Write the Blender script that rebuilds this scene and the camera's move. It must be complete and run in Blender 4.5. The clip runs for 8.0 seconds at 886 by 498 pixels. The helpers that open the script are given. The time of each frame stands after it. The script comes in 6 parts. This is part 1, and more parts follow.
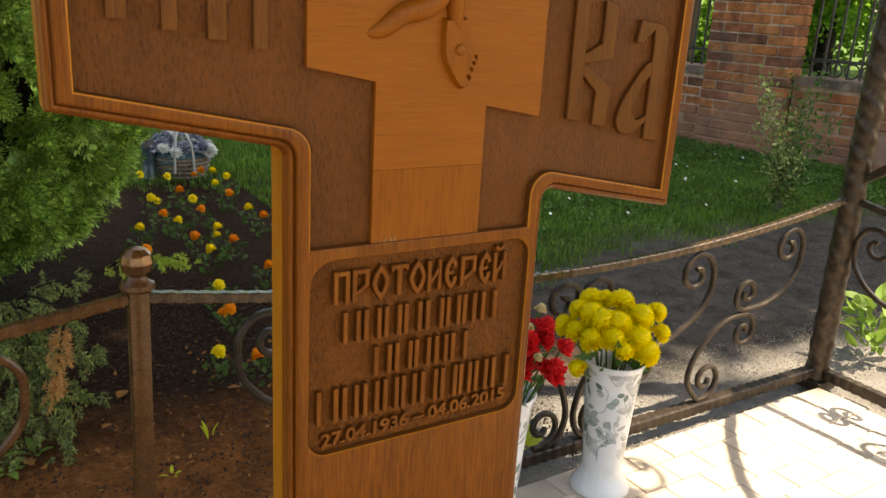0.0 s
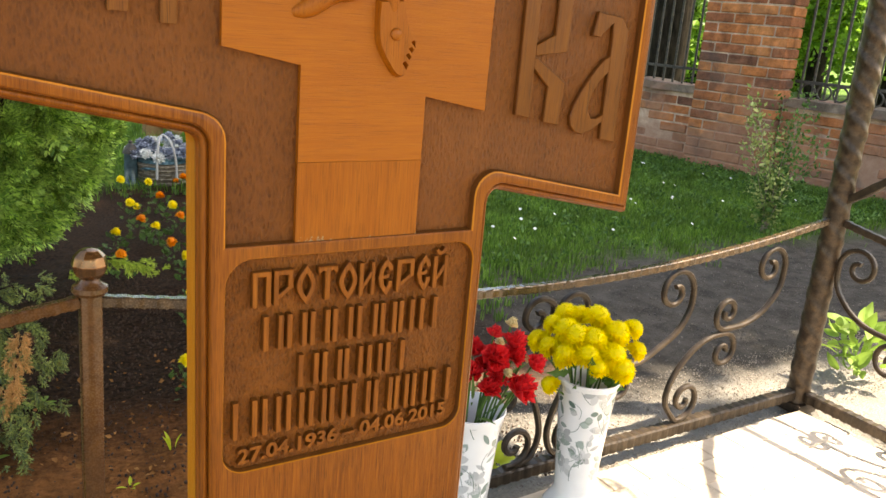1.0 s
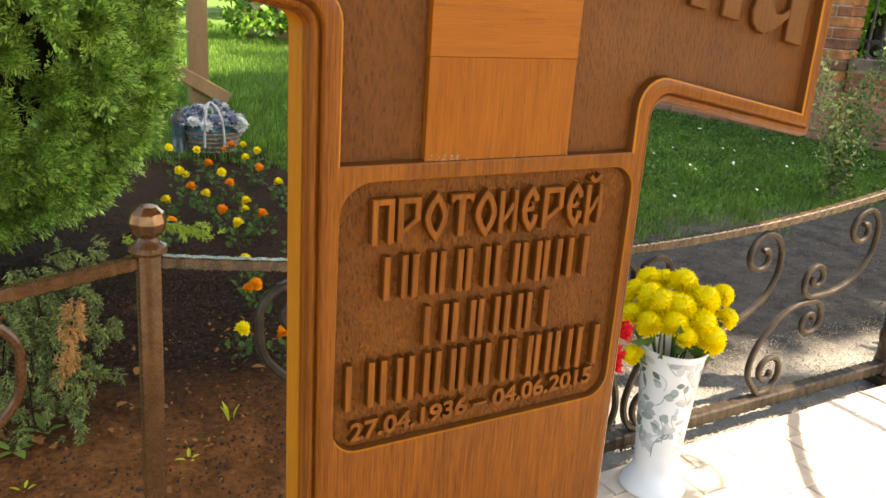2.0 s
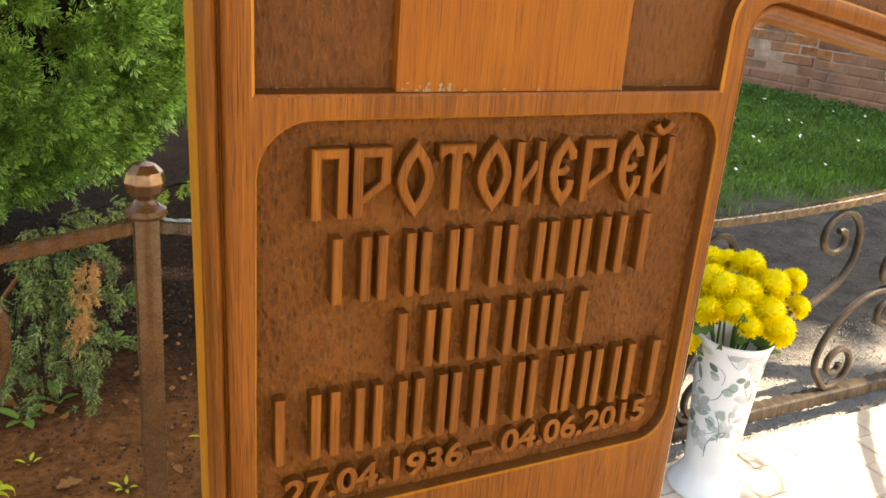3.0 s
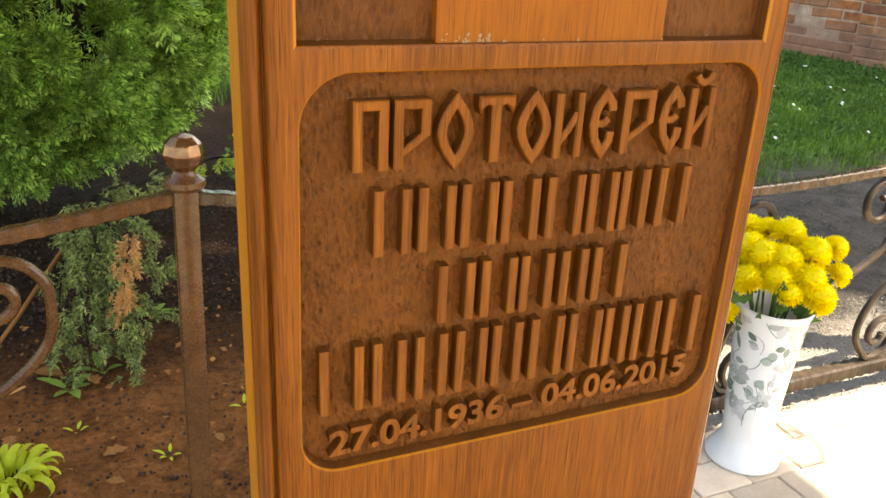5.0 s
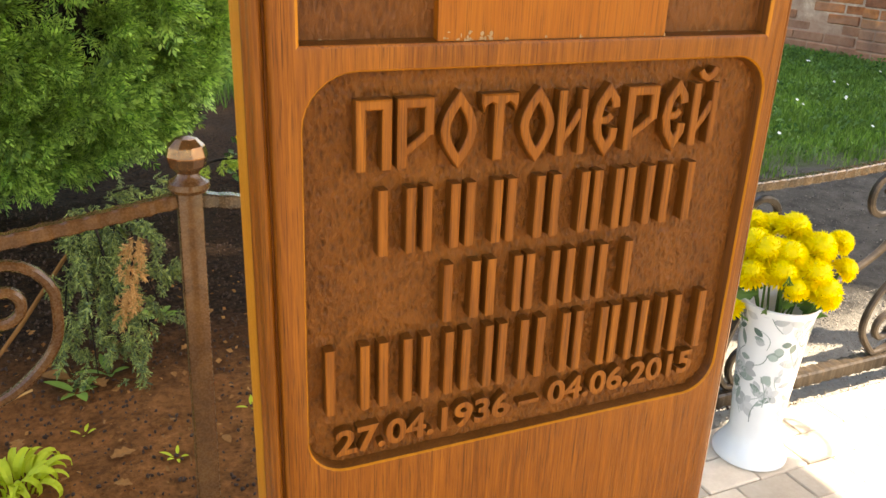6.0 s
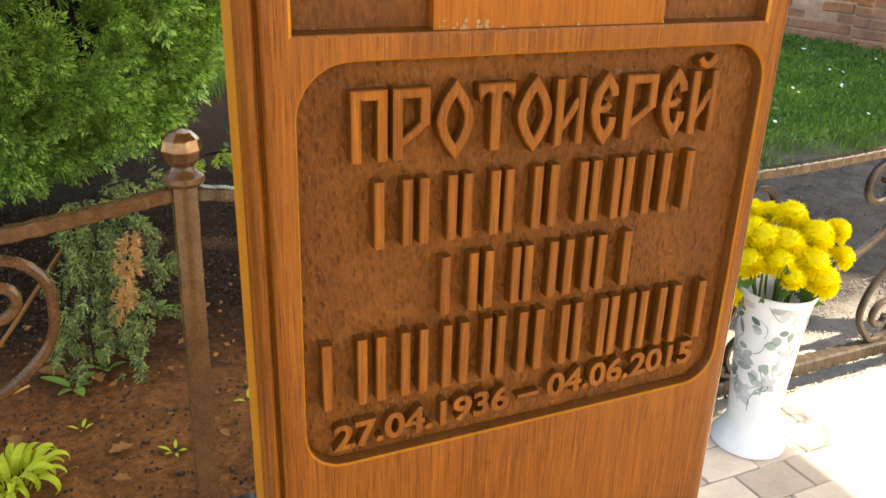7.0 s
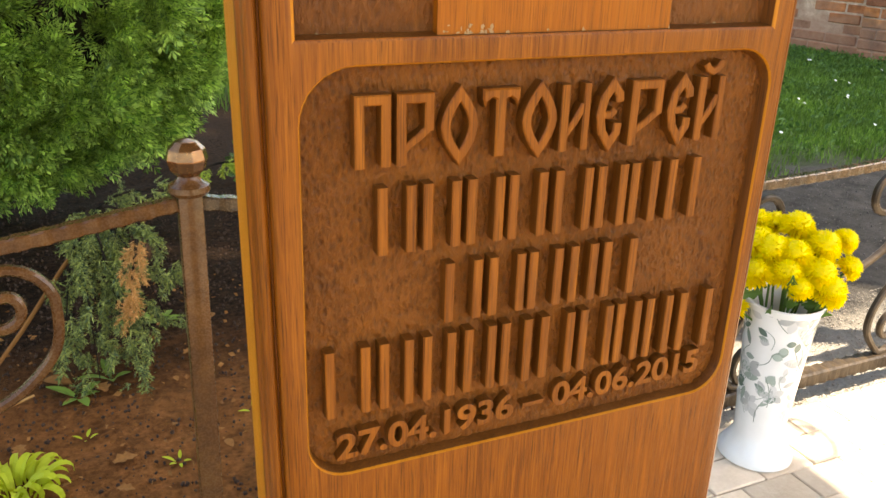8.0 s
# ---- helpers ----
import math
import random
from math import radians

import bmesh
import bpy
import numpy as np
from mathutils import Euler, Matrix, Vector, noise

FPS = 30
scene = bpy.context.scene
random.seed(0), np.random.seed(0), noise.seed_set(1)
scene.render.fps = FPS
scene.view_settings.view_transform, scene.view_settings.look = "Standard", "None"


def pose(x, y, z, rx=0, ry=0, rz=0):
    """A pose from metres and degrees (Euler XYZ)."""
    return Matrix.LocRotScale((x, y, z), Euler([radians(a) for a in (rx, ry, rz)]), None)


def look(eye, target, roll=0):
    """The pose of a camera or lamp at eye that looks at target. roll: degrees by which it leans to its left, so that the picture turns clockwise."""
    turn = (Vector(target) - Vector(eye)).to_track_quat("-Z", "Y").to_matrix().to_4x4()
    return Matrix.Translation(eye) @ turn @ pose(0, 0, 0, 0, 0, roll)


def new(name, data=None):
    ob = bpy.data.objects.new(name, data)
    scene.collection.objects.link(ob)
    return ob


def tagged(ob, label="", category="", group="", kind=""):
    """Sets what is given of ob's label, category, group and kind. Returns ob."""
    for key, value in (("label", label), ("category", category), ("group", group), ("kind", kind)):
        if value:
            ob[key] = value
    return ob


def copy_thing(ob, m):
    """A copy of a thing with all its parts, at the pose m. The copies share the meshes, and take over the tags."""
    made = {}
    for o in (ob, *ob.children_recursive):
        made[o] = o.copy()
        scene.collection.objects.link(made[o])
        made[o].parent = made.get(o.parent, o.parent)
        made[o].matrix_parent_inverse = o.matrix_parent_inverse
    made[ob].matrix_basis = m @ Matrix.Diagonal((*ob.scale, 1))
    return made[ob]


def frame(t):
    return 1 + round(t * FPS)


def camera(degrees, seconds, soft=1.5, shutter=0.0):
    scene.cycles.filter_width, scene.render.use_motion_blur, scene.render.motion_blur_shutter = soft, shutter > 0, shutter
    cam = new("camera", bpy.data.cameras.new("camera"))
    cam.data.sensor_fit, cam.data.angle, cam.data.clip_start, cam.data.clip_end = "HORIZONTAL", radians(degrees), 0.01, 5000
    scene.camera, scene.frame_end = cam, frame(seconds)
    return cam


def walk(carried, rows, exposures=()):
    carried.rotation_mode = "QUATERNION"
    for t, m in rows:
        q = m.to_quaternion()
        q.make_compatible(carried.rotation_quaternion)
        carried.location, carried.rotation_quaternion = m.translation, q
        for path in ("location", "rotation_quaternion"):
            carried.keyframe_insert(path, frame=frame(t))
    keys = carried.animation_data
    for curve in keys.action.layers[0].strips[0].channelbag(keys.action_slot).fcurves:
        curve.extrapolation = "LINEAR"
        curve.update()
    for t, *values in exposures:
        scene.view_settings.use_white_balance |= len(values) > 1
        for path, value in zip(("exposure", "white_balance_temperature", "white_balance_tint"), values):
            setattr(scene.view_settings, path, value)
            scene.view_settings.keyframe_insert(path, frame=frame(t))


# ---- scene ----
cam = camera(56.3, 8.0)
PATH = [
    (0, (-0.246, -0.42, 0.901), (0.754, 1.21, 0.315), 3.3),
    (0.5, (-0.215, -0.411, 0.879), (0.822, 1.211, 0.338), 5.0),
    (1, (-0.199, -0.407, 0.885), (0.823, 1.221, 0.335), 4.8),
    (1.5, (-0.209, -0.379, 0.865), (0.788, 1.255, 0.286), 4.4),
    (1.7, (-0.213, -0.354, 0.852), (0.762, 1.289, 0.259), 4.0),
    (2.8, (-0.124, -0.21, 0.799), (0.707, 1.474, 0.11), 4.4),
    (3, (-0.122, -0.209, 0.798), (0.697, 1.477, 0.099), 4.3),
    (3.5, (-0.12, -0.21, 0.795), (0.667, 1.481, 0.072), 4.3),
    (4, (-0.124, -0.212, 0.794), (0.631, 1.485, 0.052), 4.0),
    (4.5, (-0.125, -0.212, 0.793), (0.619, 1.483, 0.035), 3.5),
    (6, (-0.125, -0.212, 0.792), (0.603, 1.488, 0.03), 2.2),
    (6.5, (-0.126, -0.211, 0.792), (0.601, 1.485, 0.02), 2.0),
    (7, (-0.124, -0.209, 0.791), (0.609, 1.48, 0.01), 1.8),
    (7.5, (-0.123, -0.208, 0.79), (0.586, 1.493, 0.012), 1.5),
    (8, (-0.123, -0.208, 0.789), (0.601, 1.496, 0.032), 1.7),
]
EXPOSURES = [(0.0, 1.54, 8500, 10), (0.5, 2.00, 8500, 10), (1.0, 2.28, 8500, 10), (1.5, 2.22, 8500, 10), (3.0, 2.40, 8500, 10), (4.5, 2.50, 8500, 10), (6.0, 2.60, 8500, 10), (8.0, 2.54, 8500, 10)]
walk(cam, [(t, look(eye, target, roll)) for t, eye, target, roll in PATH], EXPOSURES)

# ---------------------------------------------------------------- light
SUN_TO = Vector((0.56, -0.20, 1.0)).normalized()
sun = new("sun", bpy.data.lights.new("sun", "SUN"))
sun.data.energy, sun.data.angle, sun.data.color = 4.6, radians(0.55), (1.0, 0.96, 0.90)
sun.matrix_world = look(SUN_TO * 30, (0, 0, 0))
sky = bpy.data.worlds.new("sky")
scene.world = sky
sky.use_nodes = True
_t = sky.node_tree
_s = _t.nodes.new("ShaderNodeTexSky")
_s.sky_type, _s.sun_disc = "NISHITA", False
_s.sun_elevation = math.asin(SUN_TO.z)
_s.sun_rotation = math.atan2(SUN_TO.x, SUN_TO.y)
_s.dust_density = 2.0
_b = _t.nodes["Background"]
_b.inputs["Strength"].default_value = 0.14
_t.links.new(_s.outputs["Color"], _b.inputs["Color"])


# ---------------------------------------------------------------- materials
class Graph:
    """Short hand for node materials."""

    def __init__(self, name):
        self.m = bpy.data.materials.new(name)
        self.m.use_nodes = True
        self.t = self.m.node_tree
        self.b = self.t.nodes["Principled BSDF"]
        self.coords = self.t.nodes.new("ShaderNodeTexCoord")

    def put(self, socket, value):
        if isinstance(value, bpy.types.NodeSocket):
            self.t.links.new(value, socket)
        else:
            socket.default_value = value

    def set(self, **inputs):
        for key, value in inputs.items():
            self.put(self.b.inputs[key.replace("_", " ")], value)
        return self

    def scaled(self, scale, kind="Object", turn=(0, 0, 0)):
        n = self.t.nodes.new("ShaderNodeMapping")
        self.t.links.new(self.coords.outputs[kind], n.inputs["Vector"])
        n.inputs["Scale"].default_value = scale
        n.inputs["Rotation"].default_value = [radians(a) for a in turn]
        return n.outputs["Vector"]

    def noise(self, vector, scale, detail=4.0, rough=0.55, warp=0.0):
        n = self.t.nodes.new("ShaderNodeTexNoise")
        self.put(n.inputs["Vector"], vector)
        for key, value in (("Scale", scale), ("Detail", detail), ("Roughness", rough), ("Distortion", warp)):
            n.inputs[key].default_value = value
        return n.outputs["Fac"]

    def cells(self, vector, scale, out="Distance"):
        n = self.t.nodes.new("ShaderNodeTexVoronoi")
        self.put(n.inputs["Vector"], vector)
        n.inputs["Scale"].default_value = scale
        return n.outputs[out]

    def ramp(self, fac, *stops):
        n = self.t.nodes.new("ShaderNodeValToRGB")
        self.put(n.inputs["Fac"], fac)
        while len(n.color_ramp.elements) < len(stops):
            n.color_ramp.elements.new(0.5)
        for e, (at, c) in zip(n.color_ramp.elements, stops):
            e.position = at
            e.color = (*c, 1) if isinstance(c, tuple) else (c, c, c, 1)
        return n.outputs["Color"]

    def mix(self, fac, a, b, how="MIX"):
        n = self.t.nodes.new("ShaderNodeMix")
        n.data_type, n.blend_type = "RGBA", how
        for key, value in ((0, fac), (6, a), (7, b)):
            self.put(n.inputs[key], (*value, 1) if isinstance(value, tuple) and len(value) == 3 else value)
        return n.outputs[2]

    def math(self, how, a, b=0.0):
        n = self.t.nodes.new("ShaderNodeMath")
        n.operation = how
        self.put(n.inputs[0], a)
        self.put(n.inputs[1], b)
        return n.outputs[0]

    def random(self, island=False):
        n = self.t.nodes.new("ShaderNodeNewGeometry" if island else "ShaderNodeObjectInfo")
        return n.outputs["Random Per Island" if island else "Random"]

    def bump(self, height, strength, distance):
        n = self.t.nodes.new("ShaderNodeBump")
        n.inputs["Strength"].default_value, n.inputs["Distance"].default_value = strength, distance
        self.put(n.inputs["Height"], height)
        self.put(self.b.inputs["Normal"], n.outputs["Normal"])
        return self


def wood(name, dark, mid, light, along="z", rough=0.40, coat=0.12, lines=0.6):
    g = Graph(name)
    st = {"z": (1, 1, 0.022), "x": (0.022, 1, 1)}[along]
    streak = g.noise(g.scaled(st), 1900, 7, 0.68, 0.5)
    pores = g.noise(g.scaled(tuple(s if s == 1 else 0.02 for s in st)), 2400, 4, 0.6)
    broad = g.noise(g.scaled(tuple(s if s == 1 else 0.15 for s in st)), 26, 4, 0.55, 1.5)
    c = g.ramp(streak, (0.29, dark), (0.5, mid), (0.70, light))
    band = g.noise(g.scaled(tuple(s if s == 1 else 0.035 for s in st)), 480, 5, 0.6, 0.4)
    c = g.mix(0.34, c, g.ramp(band, (0.34, dark), (0.5, mid), (0.66, light)))
    c = g.mix(0.28, c, g.ramp(broad, (0.3, dark), (0.52, mid), (0.72, light)))
    pore = g.ramp(pores, (0.36, 0.12), (0.46, 1.0))
    c = g.mix(lines, c, g.mix(1.0, c, pore, "MULTIPLY"))
    g.set(Base_Color=c, Roughness=g.ramp(broad, (0.3, rough - 0.08), (0.7, rough + 0.1)), Coat_Weight=coat * 0.6, Coat_Roughness=0.16, Specular_IOR_Level=0.16)
    g.bump(g.mix(0.6, g.ramp(streak, (0.3, 0.0), (0.7, 1.0)), pore), 0.3, 0.0006)
    return g.m


OAK = wood("varnished_oak", (0.052, 0.012, 0.0016), (0.205, 0.055, 0.0050), (0.370, 0.118, 0.0110), coat=0.1)
STAINED_OAK = wood("stained_oak", (0.065, 0.018, 0.0026), (0.150, 0.046, 0.0062), (0.23, 0.082, 0.0115))
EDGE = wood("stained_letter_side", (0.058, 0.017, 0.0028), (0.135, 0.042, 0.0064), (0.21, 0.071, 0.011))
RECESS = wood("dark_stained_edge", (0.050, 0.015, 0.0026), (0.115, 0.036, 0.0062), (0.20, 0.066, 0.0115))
PALE = wood("pale_oak", (0.185, 0.044, 0.0032), (0.280, 0.076, 0.0054), (0.37, 0.118, 0.0095), lines=0.4)
PALE_X = wood("pale_oak_crossgrain", (0.230, 0.058, 0.0038), (0.310, 0.086, 0.0058), (0.38, 0.122, 0.009), "x", lines=0.25)
SIDE = wood("yellow_oak", (0.33, 0.10, 0.006), (0.45, 0.155, 0.010), (0.55, 0.21, 0.018), lines=0.35)
WORN = wood("worn_bare_oak", (0.22, 0.12, 0.05), (0.30, 0.18, 0.085), (0.38, 0.25, 0.14), rough=0.6, coat=0.0)
RAW = wood("weathered_timber", (0.20, 0.105, 0.050), (0.30, 0.175, 0.085), (0.39, 0.24, 0.125), rough=0.7, coat=0.0)


def stained(name, dark, mid, size, relief, low, high):
    """Stained oak worked over with a gouge: short slanting cuts, their shaded pits and lit edges put into the colour.
    """
    g = Graph(name)
    v = g.scaled((1, 1, 0.42), turn=(0, 24, 0))
    dents = g.cells(v, size)
    fine = g.noise(v, size * 2.2, 5, 0.65, 0.6)
    broad = g.noise(v, 30, 4, 0.6, 0.8)
    c = g.ramp(broad, (0.3, dark), (0.75, mid))
    c = g.mix(0.45, c, g.ramp(fine, (0.3, dark), (0.7, mid)))
    c = g.mix(g.ramp(dents, (0.25, 0.0), (0.75, 0.25)), c, mid)
    c = g.mix(1.0, c, g.ramp(dents, (0.02, low), (0.45, high)), "MULTIPLY")
    g.set(Base_Color=c, Roughness=g.ramp(fine, (0.3, 0.34), (0.7, 0.58)), Coat_Weight=0.10, Coat_Roughness=0.25, Specular_IOR_Level=0.22)
    g.bump(g.mix(0.5, g.ramp(dents, (0.0, 0.0), (0.6, 1.0)), g.ramp(fine, (0.2, 0.0), (0.8, 1.0))), relief, 0.0026)
    return g.m


FLOOR_DARK = stained("dark_stained_ground", (0.090, 0.026, 0.0042), (0.235, 0.072, 0.0108), 480, 0.9, 0.90, 1.04)
FLOOR_TEXT = stained("tooled_brown_ground", (0.110, 0.031, 0.0038), (0.300, 0.090, 0.0105), 620, 1.0, 0.76, 1.08)


def iron(name, base, gold, rough, gloss=0.35, metal=0.18):
    g = Graph(name)
    v = g.scaled((1, 1, 1))
    wear = g.noise(v, 45, 5, 0.65)
    fine = g.noise(v, 380, 3, 0.6)
    g.set(Base_Color=g.ramp(wear, (0.42, base), (0.68, gold)), Metallic=metal, Roughness=g.ramp(fine, (0.3, rough - 0.1), (0.7, rough + 0.12)), Coat_Weight=gloss, Coat_Roughness=0.14, Specular_IOR_Level=0.25)
    g.bump(g.noise(v, 160, 4, 0.6), 0.25, 0.0015)
    return g.m


IRON = iron("bronze_painted_iron", (0.052, 0.035, 0.022), (0.130, 0.080, 0.040), 0.24, 0.8, 0.3)
# the post's brown paint; also the shaded left railing's lighter copy of IRON
BROWN_IRON = iron("brown_painted_iron", (0.090, 0.036, 0.012), (0.150, 0.064, 0.020), 0.26, 0.30, 0.05)
BRONZE = iron("polished_bronze", (0.17, 0.072, 0.024), (0.33, 0.155, 0.050), 0.17, 0.5, 0.75)
IRON_GREY = iron("grey_brown_iron", (0.026, 0.0180, 0.0118), (0.058, 0.040, 0.025), 0.36, 0.05, 0.05)
POST_IRON = iron("dark_brown_iron", (0.032, 0.022, 0.015), (0.088, 0.057, 0.034), 0.34, 0.10)
BLACK_IRON = iron("old_black_iron", (0.045, 0.043, 0.04), (0.11, 0.09, 0.07), 0.6, 0.0)


def leafy(name, dark, light, through_it=0.25, rough=0.5, patch=6, depth=0.35):
    g = Graph(name)
    r = g.random(True)
    c = g.ramp(r, (0.0, dark), (0.55, tuple((a + b) / 2 for a, b in zip(dark, light))), (1.0, light))
    c = g.mix(depth, c, g.mix(1.0, c, g.ramp(g.noise(g.scaled((1, 1, 1)), patch, 3), (0.32, 0.40), (0.68, 1.40)), "MULTIPLY"))
    g.set(Base_Color=c, Roughness=rough, Specular_IOR_Level=0.25)
    tr = g.t.nodes.new("ShaderNodeBsdfTranslucent")
    g.t.links.new(c, tr.inputs["Color"])
    mx = g.t.nodes.new("ShaderNodeMixShader")
    mx.inputs[0].default_value = through_it
    g.t.links.new(g.b.outputs[0], mx.inputs[1])
    g.t.links.new(tr.outputs[0], mx.inputs[2])
    g.t.links.new(mx.outputs[0], g.t.nodes["Material Output"].inputs["Surface"])
    return g.m


THUJA = leafy("thuja_green", (0.062, 0.165, 0.024), (0.50, 0.72, 0.14), 0.30, 0.45, 22, 0.85)
JUNIPER = leafy("juniper_grey_green", (0.055, 0.095, 0.050), (0.42, 0.47, 0.12), 0.15, 0.5, 34, 0.7)
PALE_TIP = leafy("pale_young_leaf", (0.11, 0.20, 0.035), (0.52, 0.54, 0.20), 0.3)
FRESH = leafy("fresh_leaf", (0.10, 0.22, 0.03), (0.34, 0.48, 0.09), 0.35)
YOUNG = leafy("young_yellow_green", (0.24, 0.38, 0.05), (0.60, 0.68, 0.11), 0.3)
DEAD = leafy("withered_brown", (0.20, 0.075, 0.018), (0.42, 0.19, 0.055), 0.2, 0.8)
WITHERED = leafy("withered_tan", (0.48, 0.23, 0.07), (0.78, 0.47, 0.19), 0.2, 0.8)
GRASS = leafy("grass_green", (0.060, 0.135, 0.018), (0.205, 0.345, 0.055), 0.35, 0.5, 5, 0.6)
LEAF = leafy("garden_green", (0.04, 0.10, 0.02), (0.13, 0.24, 0.05), 0.3)
LIME = leafy("lime_leaf", (0.46, 0.54, 0.02), (0.74, 0.78, 0.07), 0.4)
TREE_LEAF = leafy("tree_leaf", (0.06, 0.16, 0.02), (0.24, 0.42, 0.05), 0.45)
YELLOW = leafy("yellow_petal", (0.95, 0.74, 0.006), (0.98, 0.86, 0.03), 0.25, 0.5, 6, 0.1)
RED = leafy("red_petal", (0.52, 0.008, 0.014), (0.86, 0.035, 0.040), 0.2, 0.5, 40, 0.3)
CREAM = leafy("cream_petal", (0.65, 0.50, 0.24), (0.80, 0.68, 0.40), 0.3)
ORANGE = leafy("orange_petal", (0.88, 0.27, 0.006), (0.97, 0.42, 0.014), 0.15, 0.5, 6, 0.1)
LEMON = leafy("lemon_petal", (0.92, 0.70, 0.01), (0.97, 0.84, 0.05), 0.15, 0.5, 6, 0.1)
BLUEWHITE = leafy("blue_white_petal", (0.03, 0.045, 0.10), (0.72, 0.76, 0.84), 0.2)
WHITE_PETAL = leafy("white_petal", (0.7, 0.7, 0.66), (0.85, 0.85, 0.82), 0.2)


def bark_material():
    g = Graph("bark")
    v = g.scaled((1, 1, 0.25))
    n = g.noise(v, 30, 6, 0.65)
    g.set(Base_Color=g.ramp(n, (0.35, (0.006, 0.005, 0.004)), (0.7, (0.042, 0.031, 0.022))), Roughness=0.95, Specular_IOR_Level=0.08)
    g.bump(n, 0.8, 0.01)
    return g.m


BARK = bark_material()


def soil_material():
    g = Graph("garden_soil")
    v = g.scaled((1, 1, 1))
    broad, fine = g.noise(v, 3.2, 5, 0.6), g.noise(v, 90, 6, 0.7)
    earth = g.ramp(broad, (0.3, (0.165, 0.054, 0.0135)), (0.7, (0.38, 0.140, 0.038)))
    earth = g.mix(0.5, earth, g.ramp(fine, (0.34, (0.034, 0.011, 0.003)), (0.70, (0.40, 0.165, 0.052))))
    patches = g.noise(v, 14, 5, 0.65, 0.6)
    earth = g.mix(1.0, earth, g.ramp(patches, (0.38, 0.62), (0.62, 1.18)), "MULTIPLY")
    # the flower bed's dark soil, nearly black with the shrubs' shade put into the colour
    y = g.t.nodes.new("ShaderNodeSeparateXYZ")
    g.t.links.new(g.coords.outputs["Object"], y.inputs[0])
    bed = g.ramp(g.math("ADD", g.math("MULTIPLY", y.outputs[1], 0.5), g.math("MULTIPLY", broad, 0.12)), (0.57, 0.0), (0.75, 1.0))
    earth = g.mix(bed, earth, g.mix(g.ramp(fine, (0.36, 0.0), (0.66, 1.0)), (0.006, 0.003, 0.0015), (0.050, 0.026, 0.013)))
    # the trodden strip outside the railing is greyer and sandier
    x = g.t.nodes.new("ShaderNodeSeparateXYZ")
    g.t.links.new(g.coords.outputs["Object"], x.inputs[0])
    edge = g.math("ADD", x.outputs[0], g.math("MULTIPLY", g.noise(v, 2.2, 4), 0.9))
    clod = g.ramp(g.noise(v, 11, 6, 0.72), (0.36, 0.0), (0.64, 1.0))
    grey = g.mix(g.mix(0.5, fine, clod), (0.018, 0.016, 0.014), (0.130, 0.116, 0.100))
    strip = g.math("MULTIPLY", g.ramp(g.math("MULTIPLY", edge, 0.5), (0.40, 0.0), (0.55, 1.0)), g.math("SUBTRACT", 1.0, bed))
    bare = g.mix(g.math("MAXIMUM", g.ramp(g.math("MULTIPLY", edge, 0.5), (0.66, 0.0), (0.86, 1.0)), strip), earth, grey)
    # sand and grit washed along the foot of the railing, its sunlit patch put into the paleness
    sandy = g.math("SUBTRACT", 1.12, g.math("ADD", x.outputs[1], g.math("MULTIPLY", g.noise(v, 5, 5, 0.65), 0.25)))
    sunlit_sand = g.mix(g.noise(v, 130, 4, 0.7), (0.15, 0.135, 0.12), (0.43, 0.40, 0.35))
    bare = g.mix(g.math("MULTIPLY", g.ramp(sandy, (0.0, 0.0), (0.14, 0.85)), strip), bare, sunlit_sand)
    # pale ground round the paving, added mostly unseen to bounce light onto the cross's front
    path = g.math("SUBTRACT", 0.58, g.math("ADD", x.outputs[1], g.math("MULTIPLY", g.noise(v, 3, 4), 0.10)))
    bare = g.mix(g.ramp(path, (0.0, 0.0), (0.12, 1.0)), bare, g.mix(g.mix(0.5, g.noise(v, 130, 4, 0.7), g.noise(v, 5, 5, 0.65)), (0.13, 0.10, 0.07), (0.36, 0.30, 0.225)))
    # thin turf under the lawns and beyond the wall
    px, py = x.outputs[0], x.outputs[1]
    near_wall = g.math("MINIMUM", g.math("SUBTRACT", px, 1.1), g.math("SUBTRACT", py, 1.88))
    turf = g.math("MAXIMUM", g.math("MAXIMUM", g.math("SUBTRACT", py, 3.45), g.math("SUBTRACT", px, 4.4)), near_wall)
    turf = g.math("ADD", turf, g.math("MULTIPLY", g.noise(v, 4, 4), 0.35))
    green = g.mix(g.noise(v, 25, 5, 0.65), (0.035, 0.075, 0.015), (0.12, 0.20, 0.04))
    g.set(Base_Color=g.mix(g.ramp(turf, (0.1, 0.0), (0.5, 1.0)), bare, green), Roughness=0.95, Specular_IOR_Level=0.1)
    g.bump(g.mix(0.5, g.ramp(fine, (0.2, 0.0), (0.8, 1.0)), g.ramp(broad, (0.2, 0.0), (0.8, 1.0))), 0.8, 0.016)
    return g.m


SOIL = soil_material()


